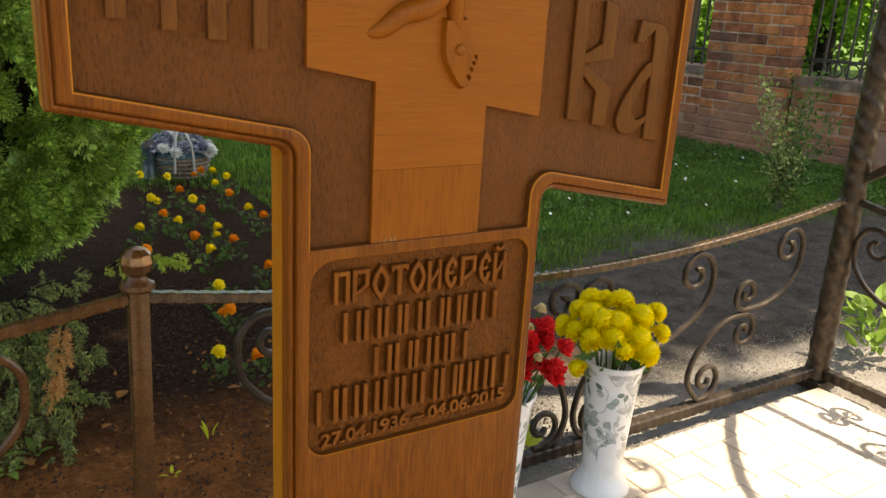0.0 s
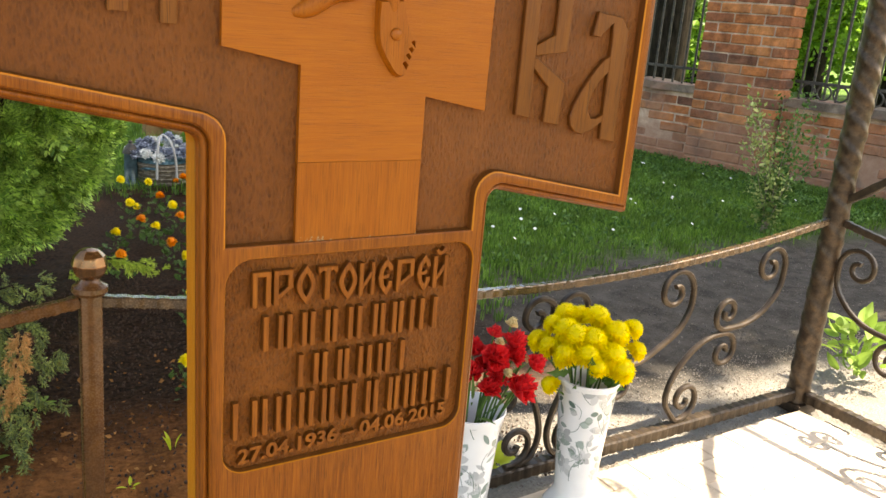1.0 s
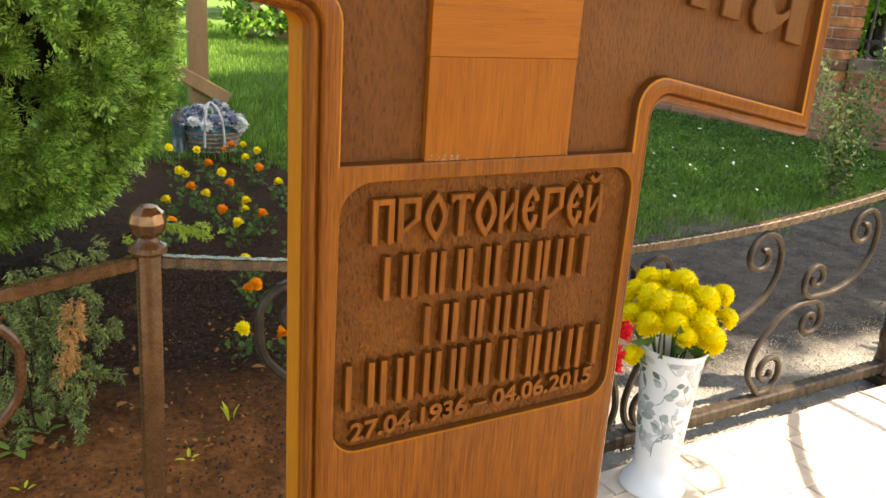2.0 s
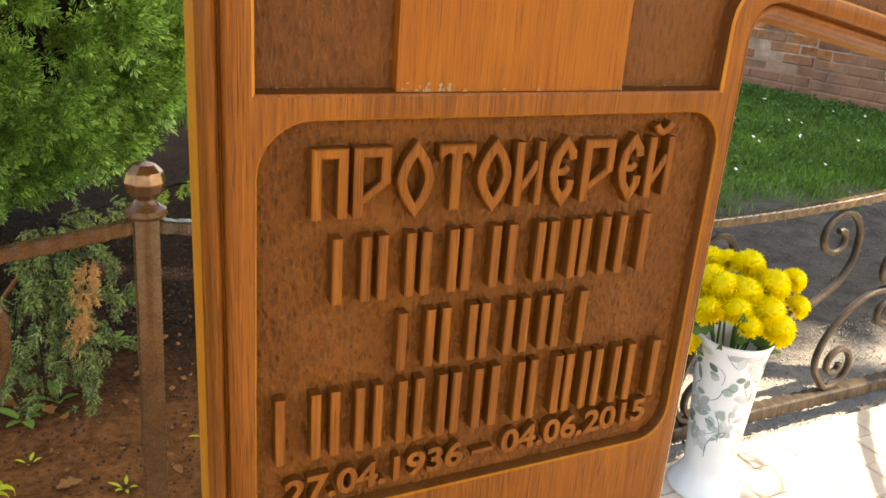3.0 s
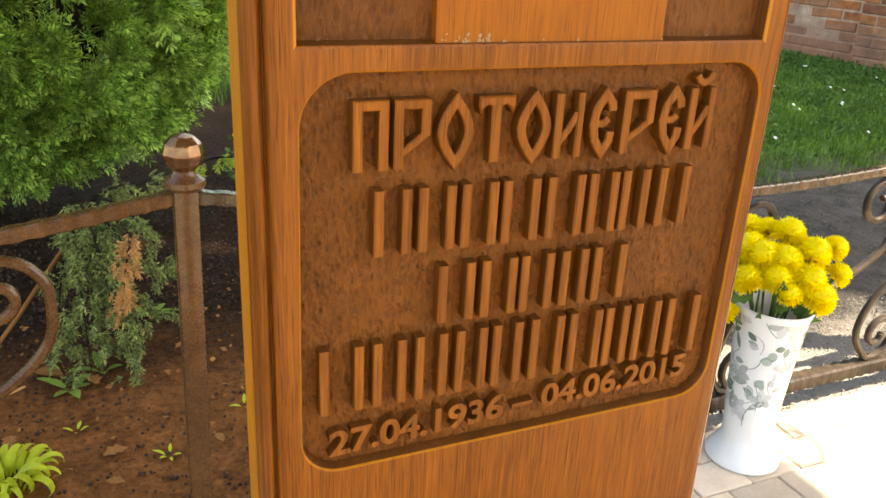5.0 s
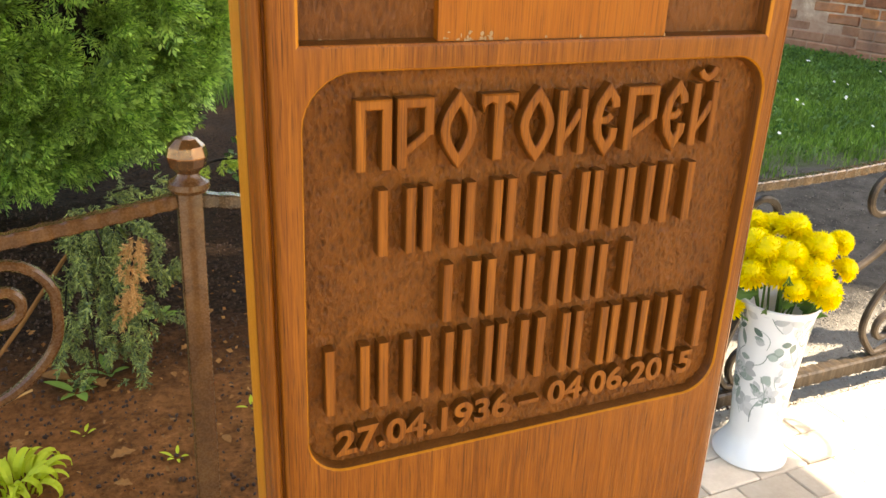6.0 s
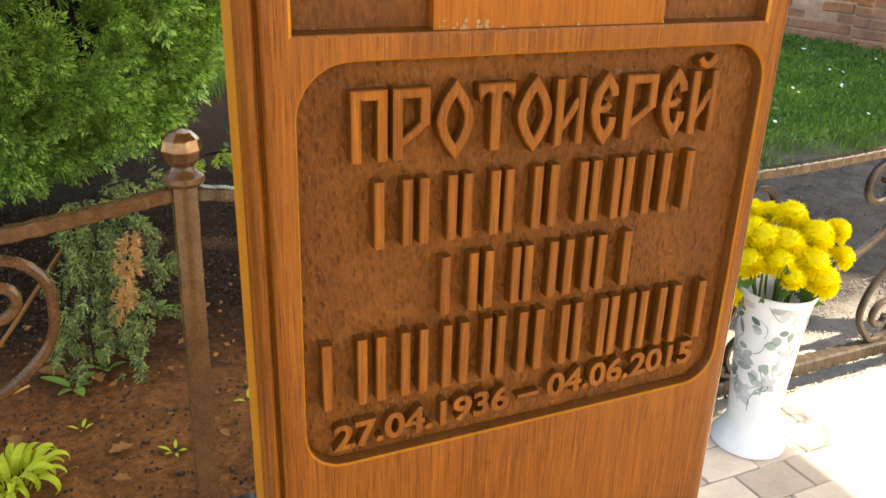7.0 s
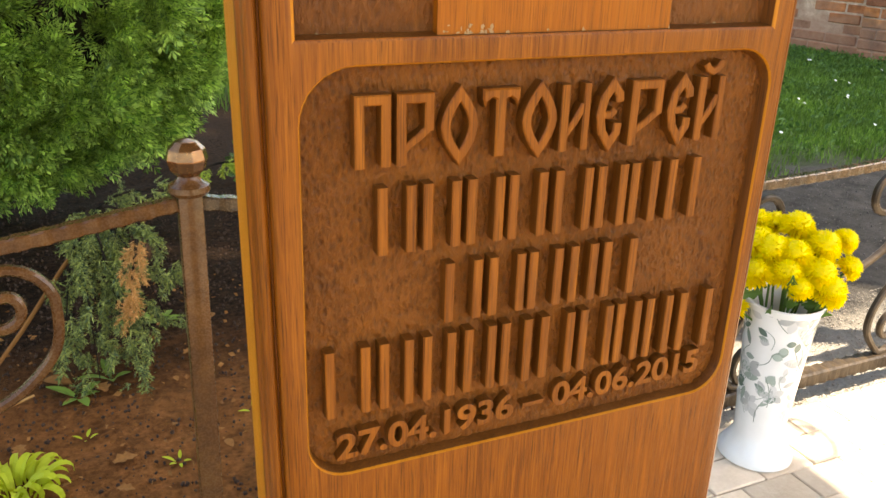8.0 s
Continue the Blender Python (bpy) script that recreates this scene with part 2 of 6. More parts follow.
def weathered(g, c):
    """Lime and clay smears low on the wall, soot on its upper parts: stains that run over bricks and joints."""
    n = g.t.nodes.new("ShaderNodeNewGeometry")
    p = n.outputs["Position"]
    z = g.t.nodes.new("ShaderNodeSeparateXYZ")
    g.t.links.new(p, z.inputs[0])
    c = g.mix(1.0, c, g.ramp(g.noise(p, 9, 6, 0.7, 0.4), (0.32, 0.42), (0.66, 1.18)), "MULTIPLY")
    low = g.math("SUBTRACT", 0.50, z.outputs[2])
    smear = g.ramp(g.math("ADD", g.noise(p, 3.1, 5, 0.6, 0.6), g.math("MULTIPLY", low, 0.55)), (0.46, 0.0), (0.66, 0.82))
    c = g.mix(smear, c, g.mix(g.noise(p, 26, 5, 0.65), (0.24, 0.085, 0.048), (0.43, 0.25, 0.165)))
    soot = g.ramp(g.noise(p, 2.3, 5, 0.62, 0.8), (0.52, 0.0), (0.68, 0.7))
    return g.mix(soot, c, (0.075, 0.062, 0.055))


def mineral(name, dark, light, size, rough=0.85, relief=0.4, depth=0.003, old=False):
    g = Graph(name)
    v = g.scaled((1, 1, 1))
    n, f = g.noise(v, size, 5, 0.6), g.noise(v, size * 9, 4, 0.65)
    c = g.ramp(n, (0.28, dark), (0.72, light))
    c = g.mix(0.35, c, g.ramp(f, (0.3, dark), (0.7, light)))
    tone = g.ramp(g.random(), (0.0, 0.72), (1.0, 1.22))
    c = g.mix(1.0, c, tone, "MULTIPLY")
    g.set(Base_Color=weathered(g, c) if old else c, Roughness=rough)
    g.bump(f, relief, depth)
    return g.m


PAVER = mineral("sandy_paver", (0.50, 0.400, 0.300), (0.66, 0.560, 0.445), 14)
SAND = mineral("joint_sand", (0.34, 0.28, 0.21), (0.46, 0.39, 0.30), 30)
EARTH = mineral("brown_crumb", (0.024, 0.011, 0.0055), (0.080, 0.036, 0.016), 60)
CLOD = mineral("grey_clod", (0.05, 0.045, 0.040), (0.12, 0.108, 0.095), 40)
STONE = mineral("grit", (0.13, 0.105, 0.085), (0.36, 0.31, 0.26), 25)
COPING = mineral("worn_coping", (0.13, 0.085, 0.06), (0.34, 0.25, 0.19), 9, old=True)
MORTAR = mineral("lime_mortar", (0.46, 0.31, 0.215), (0.66, 0.48, 0.355), 12, old=True)


def brick_material():
    g = Graph("old_red_brick")
    v = g.scaled((1, 1, 1), "Object")
    r = g.random()
    c = g.ramp(r, (0.0, (0.13, 0.065, 0.048)), (0.18, (0.33, 0.115, 0.055)), (0.6, (0.52, 0.175, 0.062)), (1.0, (0.60, 0.235, 0.090)))
    n = g.noise(v, 16, 5, 0.65)
    f = g.noise(v, 120, 4, 0.65)
    c = g.mix(0.6, c, g.mix(1.0, c, g.ramp(n, (0.3, 0.5), (0.7, 1.3)), "MULTIPLY"))
    c = g.mix(g.ramp(f, (0.55, 0.0), (0.75, 0.4)), c, (0.38, 0.33, 0.28))
    g.set(Base_Color=weathered(g, c), Roughness=0.92, Specular_IOR_Level=0.15)
    g.bump(g.mix(0.5, n, f), 0.7, 0.008)
    return g.m


BRICK = brick_material()


def porcelain():
    g = Graph("white_porcelain")
    n = g.noise(g.scaled((1, 1, 1)), 25, 3)
    g.set(Base_Color=g.ramp(n, (0.3, (0.76, 0.75, 0.74)), (0.7, (0.82, 0.81, 0.80))), Roughness=0.18, Coat_Weight=0.3, Coat_Roughness=0.05)
    return g.m


PORCELAIN = porcelain()


def print_ink(name, a, b):
    g = Graph(name)
    g.set(Base_Color=g.ramp(g.random(True), (0.0, a), (1.0, b)), Roughness=0.25)
    return g.m


INK = print_ink("grey_leaf_print", (0.38, 0.39, 0.39), (0.64, 0.64, 0.64))
INK_GREEN = print_ink("grey_green_print", (0.10, 0.15, 0.12), (0.36, 0.42, 0.38))


def wicker_material():
    g = Graph("grey_wicker")
    n = g.noise(g.scaled((1, 1, 1)), 60, 4)
    g.set(Base_Color=g.ramp(n, (0.3, (0.14, 0.11, 0.08)), (0.7, (0.34, 0.28, 0.21))), Roughness=0.8)
    return g.m


WICKER = wicker_material()
ROOFING = mineral("brown_roof_sheet", (0.10, 0.06, 0.04), (0.16, 0.10, 0.07), 6)


# ---------------------------------------------------------------- builders
def mesh_of(name, bm, material):
    me = bpy.data.meshes.new(name)
    bmesh.ops.recalc_face_normals(bm, faces=bm.faces[:])
    bm.to_mesh(me)
    bm.free()
    me.materials.append(material)
    return me


def smooth(ob, angle=40):
    me = ob.data
    me.polygons.foreach_set("use_smooth", [True] * len(me.polygons))
    me.set_sharp_from_angle(angle=radians(angle))
    return ob


def part(name, bm, material, parent, label="", soft=True, sides=None):
    """One mesh object under a thing or under a part. sides: the stain of faces that do not look forward."""
    ob = new(name, mesh_of(name, bm, material))
    ob.parent = parent
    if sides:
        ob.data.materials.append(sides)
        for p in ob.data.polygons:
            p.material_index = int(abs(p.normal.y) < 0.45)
    if soft:
        smooth(ob)
    return tagged(ob, label)


def raw_part(name, verts, faces, material, parent, label="", kind="", soft=False):
    me = bpy.data.meshes.new(name)
    me.from_pydata(verts, [], faces)
    me.materials.append(material)
    if soft:
        me.polygons.foreach_set("use_smooth", [True] * len(me.polygons))
    ob = new(name, me)
    ob.parent = parent
    return tagged(ob, label, kind=kind)


def thing(name, label, category, at=(0, 0, 0), turn=0.0, group="", kind=""):
    ob = new(name)
    ob.empty_display_size = 0.05
    ob.matrix_basis = pose(*at, 0, 0, turn)
    return tagged(ob, label, category, group, kind)


def box(bm, lo, hi, bevel=0.0):
    size = [b - a for a, b in zip(lo, hi)]
    mid = [(a + b) / 2 for a, b in zip(lo, hi)]
    vs = bmesh.ops.create_cube(bm, size=1.0, matrix=Matrix.LocRotScale(mid, None, size))["verts"]
    if bevel:
        es = list({e for v in vs for e in v.link_edges})
        bmesh.ops.bevel(bm, geom=es, offset=bevel, segments=2, affect="EDGES", profile=0.5)


def sweep(bm, points, section, twist=0.0, closed_ends=True, sizes=None, up=(0, 0, 1)):
    """Carries a section (points across, points up) along a line of points."""
    pts = [Vector(p) for p in points]
    rings, n = [], len(pts)
    side = None
    for i, p in enumerate(pts):
        d = (pts[min(i + 1, n - 1)] - pts[max(i - 1, 0)]).normalized()
        if side is None:
            u = Vector(up)
            side = d.cross(u)
            if side.length < 1e-3:
                side = d.cross(Vector((1, 0, 0)))
        side = (side - d * side.dot(d)).normalized()
        top = side.cross(d)
        k = sizes[i] if sizes else 1.0
        a = twist * i
        ca, sa = math.cos(a), math.sin(a)
        rings.append([bm.verts.new(p + side * (k * (ca * s - sa * w)) + top * (k * (sa * s + ca * w))) for s, w in section])
    m = len(section)
    for a, b in zip(rings, rings[1:]):
        for j in range(m):
            bm.faces.new((a[j], a[(j + 1) % m], b[(j + 1) % m], b[j]))
    if closed_ends:
        bm.faces.new(rings[0][::-1])
        bm.faces.new(rings[-1])


def circle(r, n=8):
    return [(r * math.cos(2 * math.pi * i / n), r * math.sin(2 * math.pi * i / n)) for i in range(n)]


def flat(w, h):
    c = min(w, h) * 0.25
    w, h = w / 2, h / 2
    return [(w, -h + c), (w, h - c), (w - c, h), (-w + c, h), (-w, h - c), (-w, -h + c), (-w + c, -h), (w - c, -h)]


def lathe(bm, profile, n=48, at=(0, 0, 0)):
    rings = []
    for r, z in profile:
        if r < 1e-6:
            rings.append([bm.verts.new((at[0], at[1], at[2] + z))])
        else:
            rings.append([bm.verts.new((at[0] + r * math.cos(2 * math.pi * i / n), at[1] + r * math.sin(2 * math.pi * i / n), at[2] + z)) for i in range(n)])
    for a, b in zip(rings, rings[1:]):
        for i in range(n):
            j = (i + 1) % n
            if len(a) == 1:
                bm.faces.new((a[0], b[i], b[j]))
            elif len(b) == 1:
                bm.faces.new((a[i], a[j], b[0]))
            else:
                bm.faces.new((a[i], a[j], b[j], b[i]))


def rounded(points, radii, n=6):
    """A polygon in the plane with its corners rounded."""
    out, m = [], len(points)
    for i, (p, r) in enumerate(zip(points, radii)):
        p, a, b = Vector(p), Vector(points[i - 1]), Vector(points[(i + 1) % m])
        if r <= 0:
            out.append(p)
            continue
        u, v = (a - p).normalized(), (b - p).normalized()
        half = math.acos(max(-1, min(1, u.dot(v)))) / 2
        t = r / math.tan(half)
        p1, p2 = p + u * t, p + v * t
        c = p + (u + v).normalized() * (r / math.sin(half))
        a1, a2 = math.atan2(*(p1 - c).yx), math.atan2(*(p2 - c).yx)
        d = (a2 - a1 + math.pi) % (2 * math.pi) - math.pi
        out += [c + Vector((math.cos(a1 + d * k / n), math.sin(a1 + d * k / n))) * r for k in range(n + 1)]
    return out


def offset(poly, d):
    """Moves a counter-clockwise polygon outward by d, corners mitred."""
    out, m = [], len(poly)
    for i, p in enumerate(poly):
        e1, e2 = (p - poly[i - 1]).normalized(), (poly[(i + 1) % m] - p).normalized()
        n1, n2 = Vector((e1.y, -e1.x)), Vector((e2.y, -e2.x))
        b = (n1 + n2).normalized()
        out.append(p + b * (d / max(0.35, b.dot(n1))))
    return out


def ring(bm, poly, y):
    return [bm.verts.new((p.x, y, p.y)) for p in poly]


def bridge(bm, a, b):
    for i in range(len(a)):
        j = (i + 1) % len(a)
        bm.faces.new((a[i], a[j], b[j], b[i]))


def fill(bm, *loops):
    """Fills the area inside the first loop and outside the others."""
    edges = []
    for lp in loops:
        for i in range(len(lp)):
            a, b = lp[i], lp[(i + 1) % len(lp)]
            edges.append(bm.edges.get((a, b)) or bm.edges.new((a, b)))
    bmesh.ops.triangle_fill(bm, use_beauty=True, edges=edges)


def stroke(bm, path, width, y0, y1, closed=False, edge=0.0004):
    """A raised ribbon along a path in the upright plane, from the ground y1 to its face y0."""
    pts = [Vector(p) for p in path]
    m, lft, rgt = len(pts), [], []
    for i, p in enumerate(pts):
        e1 = (p - pts[i - 1]) if (i or closed) else (pts[1] - p)
        e2 = (pts[(i + 1) % m] - p) if (i < m - 1 or closed) else e1
        e1, e2 = e1.normalized(), e2.normalized()
        n1, n2 = Vector((-e1.y, e1.x)), Vector((-e2.y, e2.x))
        b = (n1 + n2).normalized()
        k = width / 2 / max(0.45, b.dot(n1))
        lft.append(p + b * k), rgt.append(p - b * k)
    ins = [(a.lerp(b, edge / width), b.lerp(a, edge / width)) for a, b in zip(lft, rgt)]
    rows = [[bm.verts.new((q.x, y, q.y)) for q, y in ((a, y1), (a, y0 + edge), (c, y0), (d, y0), (b, y0 + edge), (b, y1))] for a, b, (c, d) in zip(lft, rgt, ins)]
    for i in range(m if closed else m - 1):
        a, b = rows[i], rows[(i + 1) % m]
        for j in range(5):
            bm.faces.new((a[j], a[j + 1], b[j + 1], b[j]))
    if not closed:
        bm.faces.new(rows[0])
        bm.faces.new(rows[-1][::-1])


def scatter(template, places):
    """Copies a small template of (points, faces) to many poses as one list of points and faces."""
    tv, tf = np.array(template[0], float), template[1]
    verts = np.concatenate([tv @ np.array(m.to_3x3()).T + np.array(m.translation) for m in places])
    n = len(tv)
    faces = [tuple(i + k * n for i in f) for k in range(len(places)) for f in tf]
    return verts.tolist(), faces


def toward(p, d, spin=0.0, size=1.0):
    """A pose at p whose z axis points along d."""
    return Matrix.Translation(p) @ Vector(d).to_track_quat("Z", "Y").to_matrix().to_4x4() @ Matrix.Rotation(spin, 4, "Z") @ Matrix.Scale(size, 4)


# ---------------------------------------------------------------- ground and paving
def spaced(*runs):
    out = []
    for a, b, n in runs:
        out += [a + (b - a) * i / n for i in range(n)]
    return out + [runs[-1][1]]


def grit_dip(x, y):
    """The grit strip along the railing lies lower than the paving."""
    return 0.022 * max(0.0, min(1.0, (x - 0.2) / 0.3)) * max(0.0, min(1.0, (2.3 - x) / 0.5)) * max(0.0, 1 - abs(y - 0.77) / 0.25)


def build_ground():
    xs = spaced((-900, -30, 6), (-30, -3, 9), (-3, -1, 10), (-1, 3.2, 240), (3.2, 6, 20), (6, 30, 10), (30, 900, 6))
    ys = spaced((-900, -30, 6), (-30, -3, 9), (-3, 0.6, 12), (0.6, 2.6, 120), (2.6, 6, 34), (6, 30, 12), (30, 900, 6))
    verts = []
    for y in ys:
        for x in xs:
            z = 0.010 * noise.noise((x * 7, y * 7, 0)) + 0.007 * noise.noise((x * 23, y * 23, 3)) + 0.004 * noise.noise((x * 60, y * 60, 7))
            near = max(0.0, 1 - max(abs(x - 1), abs(y - 2)) / 8)
            z = z * near + 0.012 * noise.noise((x * 1.3, y * 1.3, 9)) * near
            z -= grit_dip(x, y)
            if y < 0.71 and -2 < x < 1.72:
                z = -0.035
            verts.append((x, y, z - 0.006))
    w = len(xs)
    faces = [(j * w + i, j * w + i + 1, (j + 1) * w + i + 1, (j + 1) * w + i) for j in range(len(ys) - 1) for i in range(w - 1)]
    ob = raw_part("ground", verts, faces, SOIL, None, "dark crumbly garden soil, sandy beside the railing", "structure", True)
    return tagged(ob, category="ground")


build_ground()

FENCE_AT, FENCE_SLOPE = Vector((-0.042, 0.710, 0)), 1.537


def on_fence(u, z=0.0, off=0.0):
    """A place u metres along the railing behind the cross, from its ball-topped post."""
    a = radians(FENCE_SLOPE)
    return Vector((FENCE_AT.x + u * math.cos(a) - off * math.sin(a), FENCE_AT.y + u * math.sin(a) + off * math.cos(a), z))


# ---------------------------------------------------------------- the carved cross
cross = thing("grave_cross", "varnished oak grave cross with carved inscription and dark recessed panels", "grave cross", (0, 0, 0))
SL = -0.19  # slope of the slanted bar


def bar_z(x, z0):
    return z0 + SL * x


HW, AW = 0.0830, 0.2000  # half widths of the shaft's and the bar's front faces
outline = rounded(
    [(-HW, 0.0), (HW, 0.0), (HW, bar_z(HW, 0.806)), (AW, bar_z(AW, 0.806)), (AW, bar_z(AW, 0.985)), (HW, bar_z(HW, 0.985)), (HW, 1.06), (0.25, 1.06), (0.25, 1.22), (HW, 1.22),
     (HW, 1.46), (-HW, 1.46), (-HW, 1.22), (-0.25, 1.22), (-0.25, 1.06), (-HW, 1.06), (-HW, bar_z(-HW, 0.985)), (-AW, bar_z(-AW, 0.985)), (-AW, bar_z(-AW, 0.806)), (-HW, bar_z(-HW, 0.806))],
    [0, 0, 0.013, 0, 0, 0.013, 0.013, 0, 0, 0.013, 0, 0, 0.013, 0, 0, 0.013, 0.013, 0, 0, 0.013])
RW, RA = 0.0762, 0.1936
upper = rounded(
    [(-RW, 0.758), (RW, 0.758), (RW, bar_z(RW, 0.8117)), (RA, bar_z(RA, 0.8117)), (RA, bar_z(RA, 0.977)), (RW, bar_z(RW, 0.977)), (RW, 1.067), (0.243, 1.067), (0.243, 1.213), (RW, 1.213),
     (RW, 1.453), (-RW, 1.453), (-RW, 1.213), (-0.243, 1.213), (-0.243, 1.067), (-RW, 1.067), (-RW, bar_z(-RW, 0.977)), (-RA, bar_z(-RA, 0.977)), (-RA, bar_z(-RA, 0.8117)), (-RW, bar_z(-RW, 0.8117))],
    [0, 0, 0.015, 0, 0, 0.015, 0.015, 0, 0, 0.015, 0, 0, 0.015, 0, 0, 0.015, 0.015, 0, 0, 0.015])
plate = rounded([(-0.0768, 0.6240), (0.0790, 0.6258), (0.0790, 0.7510), (-0.0758, 0.7508)], [0.0125, 0.0125, 0.0125, 0.0155], 8)
THICK, DEEP_UP, DEEP_PL = 0.029, 0.0050, 0.0048


def build_frame():
    bm = bmesh.new()
    # moulded outer edge, from the back to the front face
    steps = [(0.0054, 0.0108), (0.0063, 0.0100), (0.0064, 0.0086), (0.0061, 0.0075), (0.0055, 0.0069), (0.0053, 0.0058), (0.0049, 0.0042), (0.0041, 0.0030), (0.0032, 0.0025),
             (0.0025, 0.0027), (0.0019, 0.0033), (0.0016, 0.0042), (0.0012, 0.0042), (0.0010, 0.0014), (0.0004, 0.0003), (0.0, 0.0)]
    rings = [ring(bm, offset(outline, d), y) for d, y in steps]
    for a, b in zip(rings, rings[1:]):
        bridge(bm, a, b)
    up0, up1, up2 = ring(bm, offset(upper, 0.0009), 0.0), ring(bm, upper, 0.0007), ring(bm, offset(upper, -0.0008), DEEP_UP)
    pl0, pl1, pl2 = ring(bm, offset(plate, 0.0005), 0.0), ring(bm, plate, 0.0007), ring(bm, offset(plate, -0.0008), DEEP_PL)
    fill(bm, rings[-1], up0, pl0)
    bridge(bm, up0, up1), bridge(bm, up1, up2), bridge(bm, pl0, pl1), bridge(bm, pl1, pl2)
    ob = part("frame", bm, OAK, cross, "moulded oak frame with vertical grain")
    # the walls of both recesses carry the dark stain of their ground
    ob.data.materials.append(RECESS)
    ob.data.materials.append(SIDE)  # the rims' bevel highlight, put in as paler wood
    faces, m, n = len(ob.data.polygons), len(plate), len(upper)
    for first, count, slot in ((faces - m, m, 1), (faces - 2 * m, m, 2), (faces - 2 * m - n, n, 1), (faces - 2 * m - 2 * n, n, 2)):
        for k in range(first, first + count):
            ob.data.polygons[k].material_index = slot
    return ob


build_frame()
bm = bmesh.new()
rings = [ring(bm, offset(outline, d), y) for d, y in ((0.0052, 0.0106), (0.0060, 0.0112), (0.0060, THICK - 0.001), (0.0050, THICK))]
for a, b in zip(rings, rings[1:]):
    bridge(bm, a, b)
fill(bm, rings[-1])
part("back_board", bm, SIDE, cross, "yellowish oak backing board", False)
bm = bmesh.new()
front, back = ring(bm, offset(upper, 0.001), DEEP_UP), ring(bm, offset(upper, 0.001), DEEP_UP + 0.004)
fill(bm, front), fill(bm, back), bridge(bm, front, back)
part("panel", bm, FLOOR_DARK, cross, "dark stained recessed panel", False)


def tooled_ground():
    """The ground behind the letters, cut over with a small gouge in slanting strokes."""
    nx, nz = 320, 262
    verts, faces = [], []
    for k in range(nz + 1):
        for i in range(nx + 1):
            x, z = -0.0778 + 0.1578 * i / nx, 0.6230 + 0.1290 * k / nz
            u, w = x * 0.91 + z * 0.41, z * 0.91 - x * 0.41
            near = noise.voronoi((u * 540 + 0.6 * noise.noise((u * 90, w * 60, 2)), w * 290, 0.0))[0]
            cut = min(1.0, near[1] - near[0])
            y = -0.00100 * (1 - cut) ** 2 + 0.00060 * near[0] + 0.00035 * noise.noise((u * 800, w * 420, 5)) + 0.0003 * noise.noise((x * 70, z * 70, 8))
            verts.append((x, DEEP_PL + y, z))
    for k in range(nz):
        for i in range(nx):
            a = k * (nx + 1) + i
            faces.append((a, a + 1, a + nx + 2, a + nx + 1))
    return raw_part("inscription_panel", verts, faces, FLOOR_TEXT, cross, "tooled brown ground behind the letters", "", True)


tooled_ground()

# the pale inlaid cross: an upright foot piece and the slanted bar above it
IW, BW = 0.0375, 0.0785
FACE = 0.0016


def inlay(points, material, label):
    bm = bmesh.new()
    poly = rounded(points, [0] * len(points))
    a, b, c = ring(bm, offset(poly, -0.00012), FACE), ring(bm, poly, FACE + 0.00015), ring(bm, poly, DEEP_UP + 0.002)
    fill(bm, a), bridge(bm, a, b), bridge(bm, b, c)
    part("inlay", bm, material, cross, label, False)


inlay([(-IW, 0.7575), (IW, 0.7575), (IW, 0.802), (-IW, 0.802)], PALE, "pale oak inlay with upright grain")
inlay([(-IW, 0.8021), (IW, 0.8021), (IW, bar_z(IW, 0.8452)), (BW, bar_z(BW, 0.8455)), (BW, bar_z(BW, 0.925)), (IW, bar_z(IW, 0.925)), (IW, 1.09), (0.2, 1.09), (0.2, 1.17), (IW, 1.17),
       (IW, 1.38), (-IW, 1.38), (-IW, 1.17), (-0.2, 1.17), (-0.2, 1.09), (-IW, 1.09), (-IW, bar_z(-IW, 0.925)), (-BW, bar_z(-BW, 0.925)), (-BW, bar_z(-BW, 0.8455)), (-IW, bar_z(-IW, 0.8455))],
      PALE_X, "pale oak inlay with level grain")

# varnish worn pale along the lower edge of the inlay and in the corners of the recess
r = random.Random(77)
v, f = [], []
for k in range(44):
    x = r.uniform(-0.036, -0.021) if k < 26 else r.uniform(-0.073, 0.073)
    face = FACE if -IW < x < IW else DEEP_UP
    z = 0.7582 + abs(r.gauss(0, 0.0011 if k < 26 else 0.0005))
    w, h = r.uniform(0.0002, 0.0007), r.uniform(0.0002, 0.0009)
    n = len(v)
    v += [(x + w * math.cos(a) * r.uniform(0.6, 1.2), face - 0.0001 - 0.00001 * k, z + h * math.sin(a) * r.uniform(0.6, 1.2)) for a in (0.2, 1.3, 2.4, 3.4, 4.5, 5.4)]
    f.append(tuple(range(n, n + 6)))
raw_part("worn_varnish", v, f, WORN, cross, "pale flecks of worn varnish", "stuff")

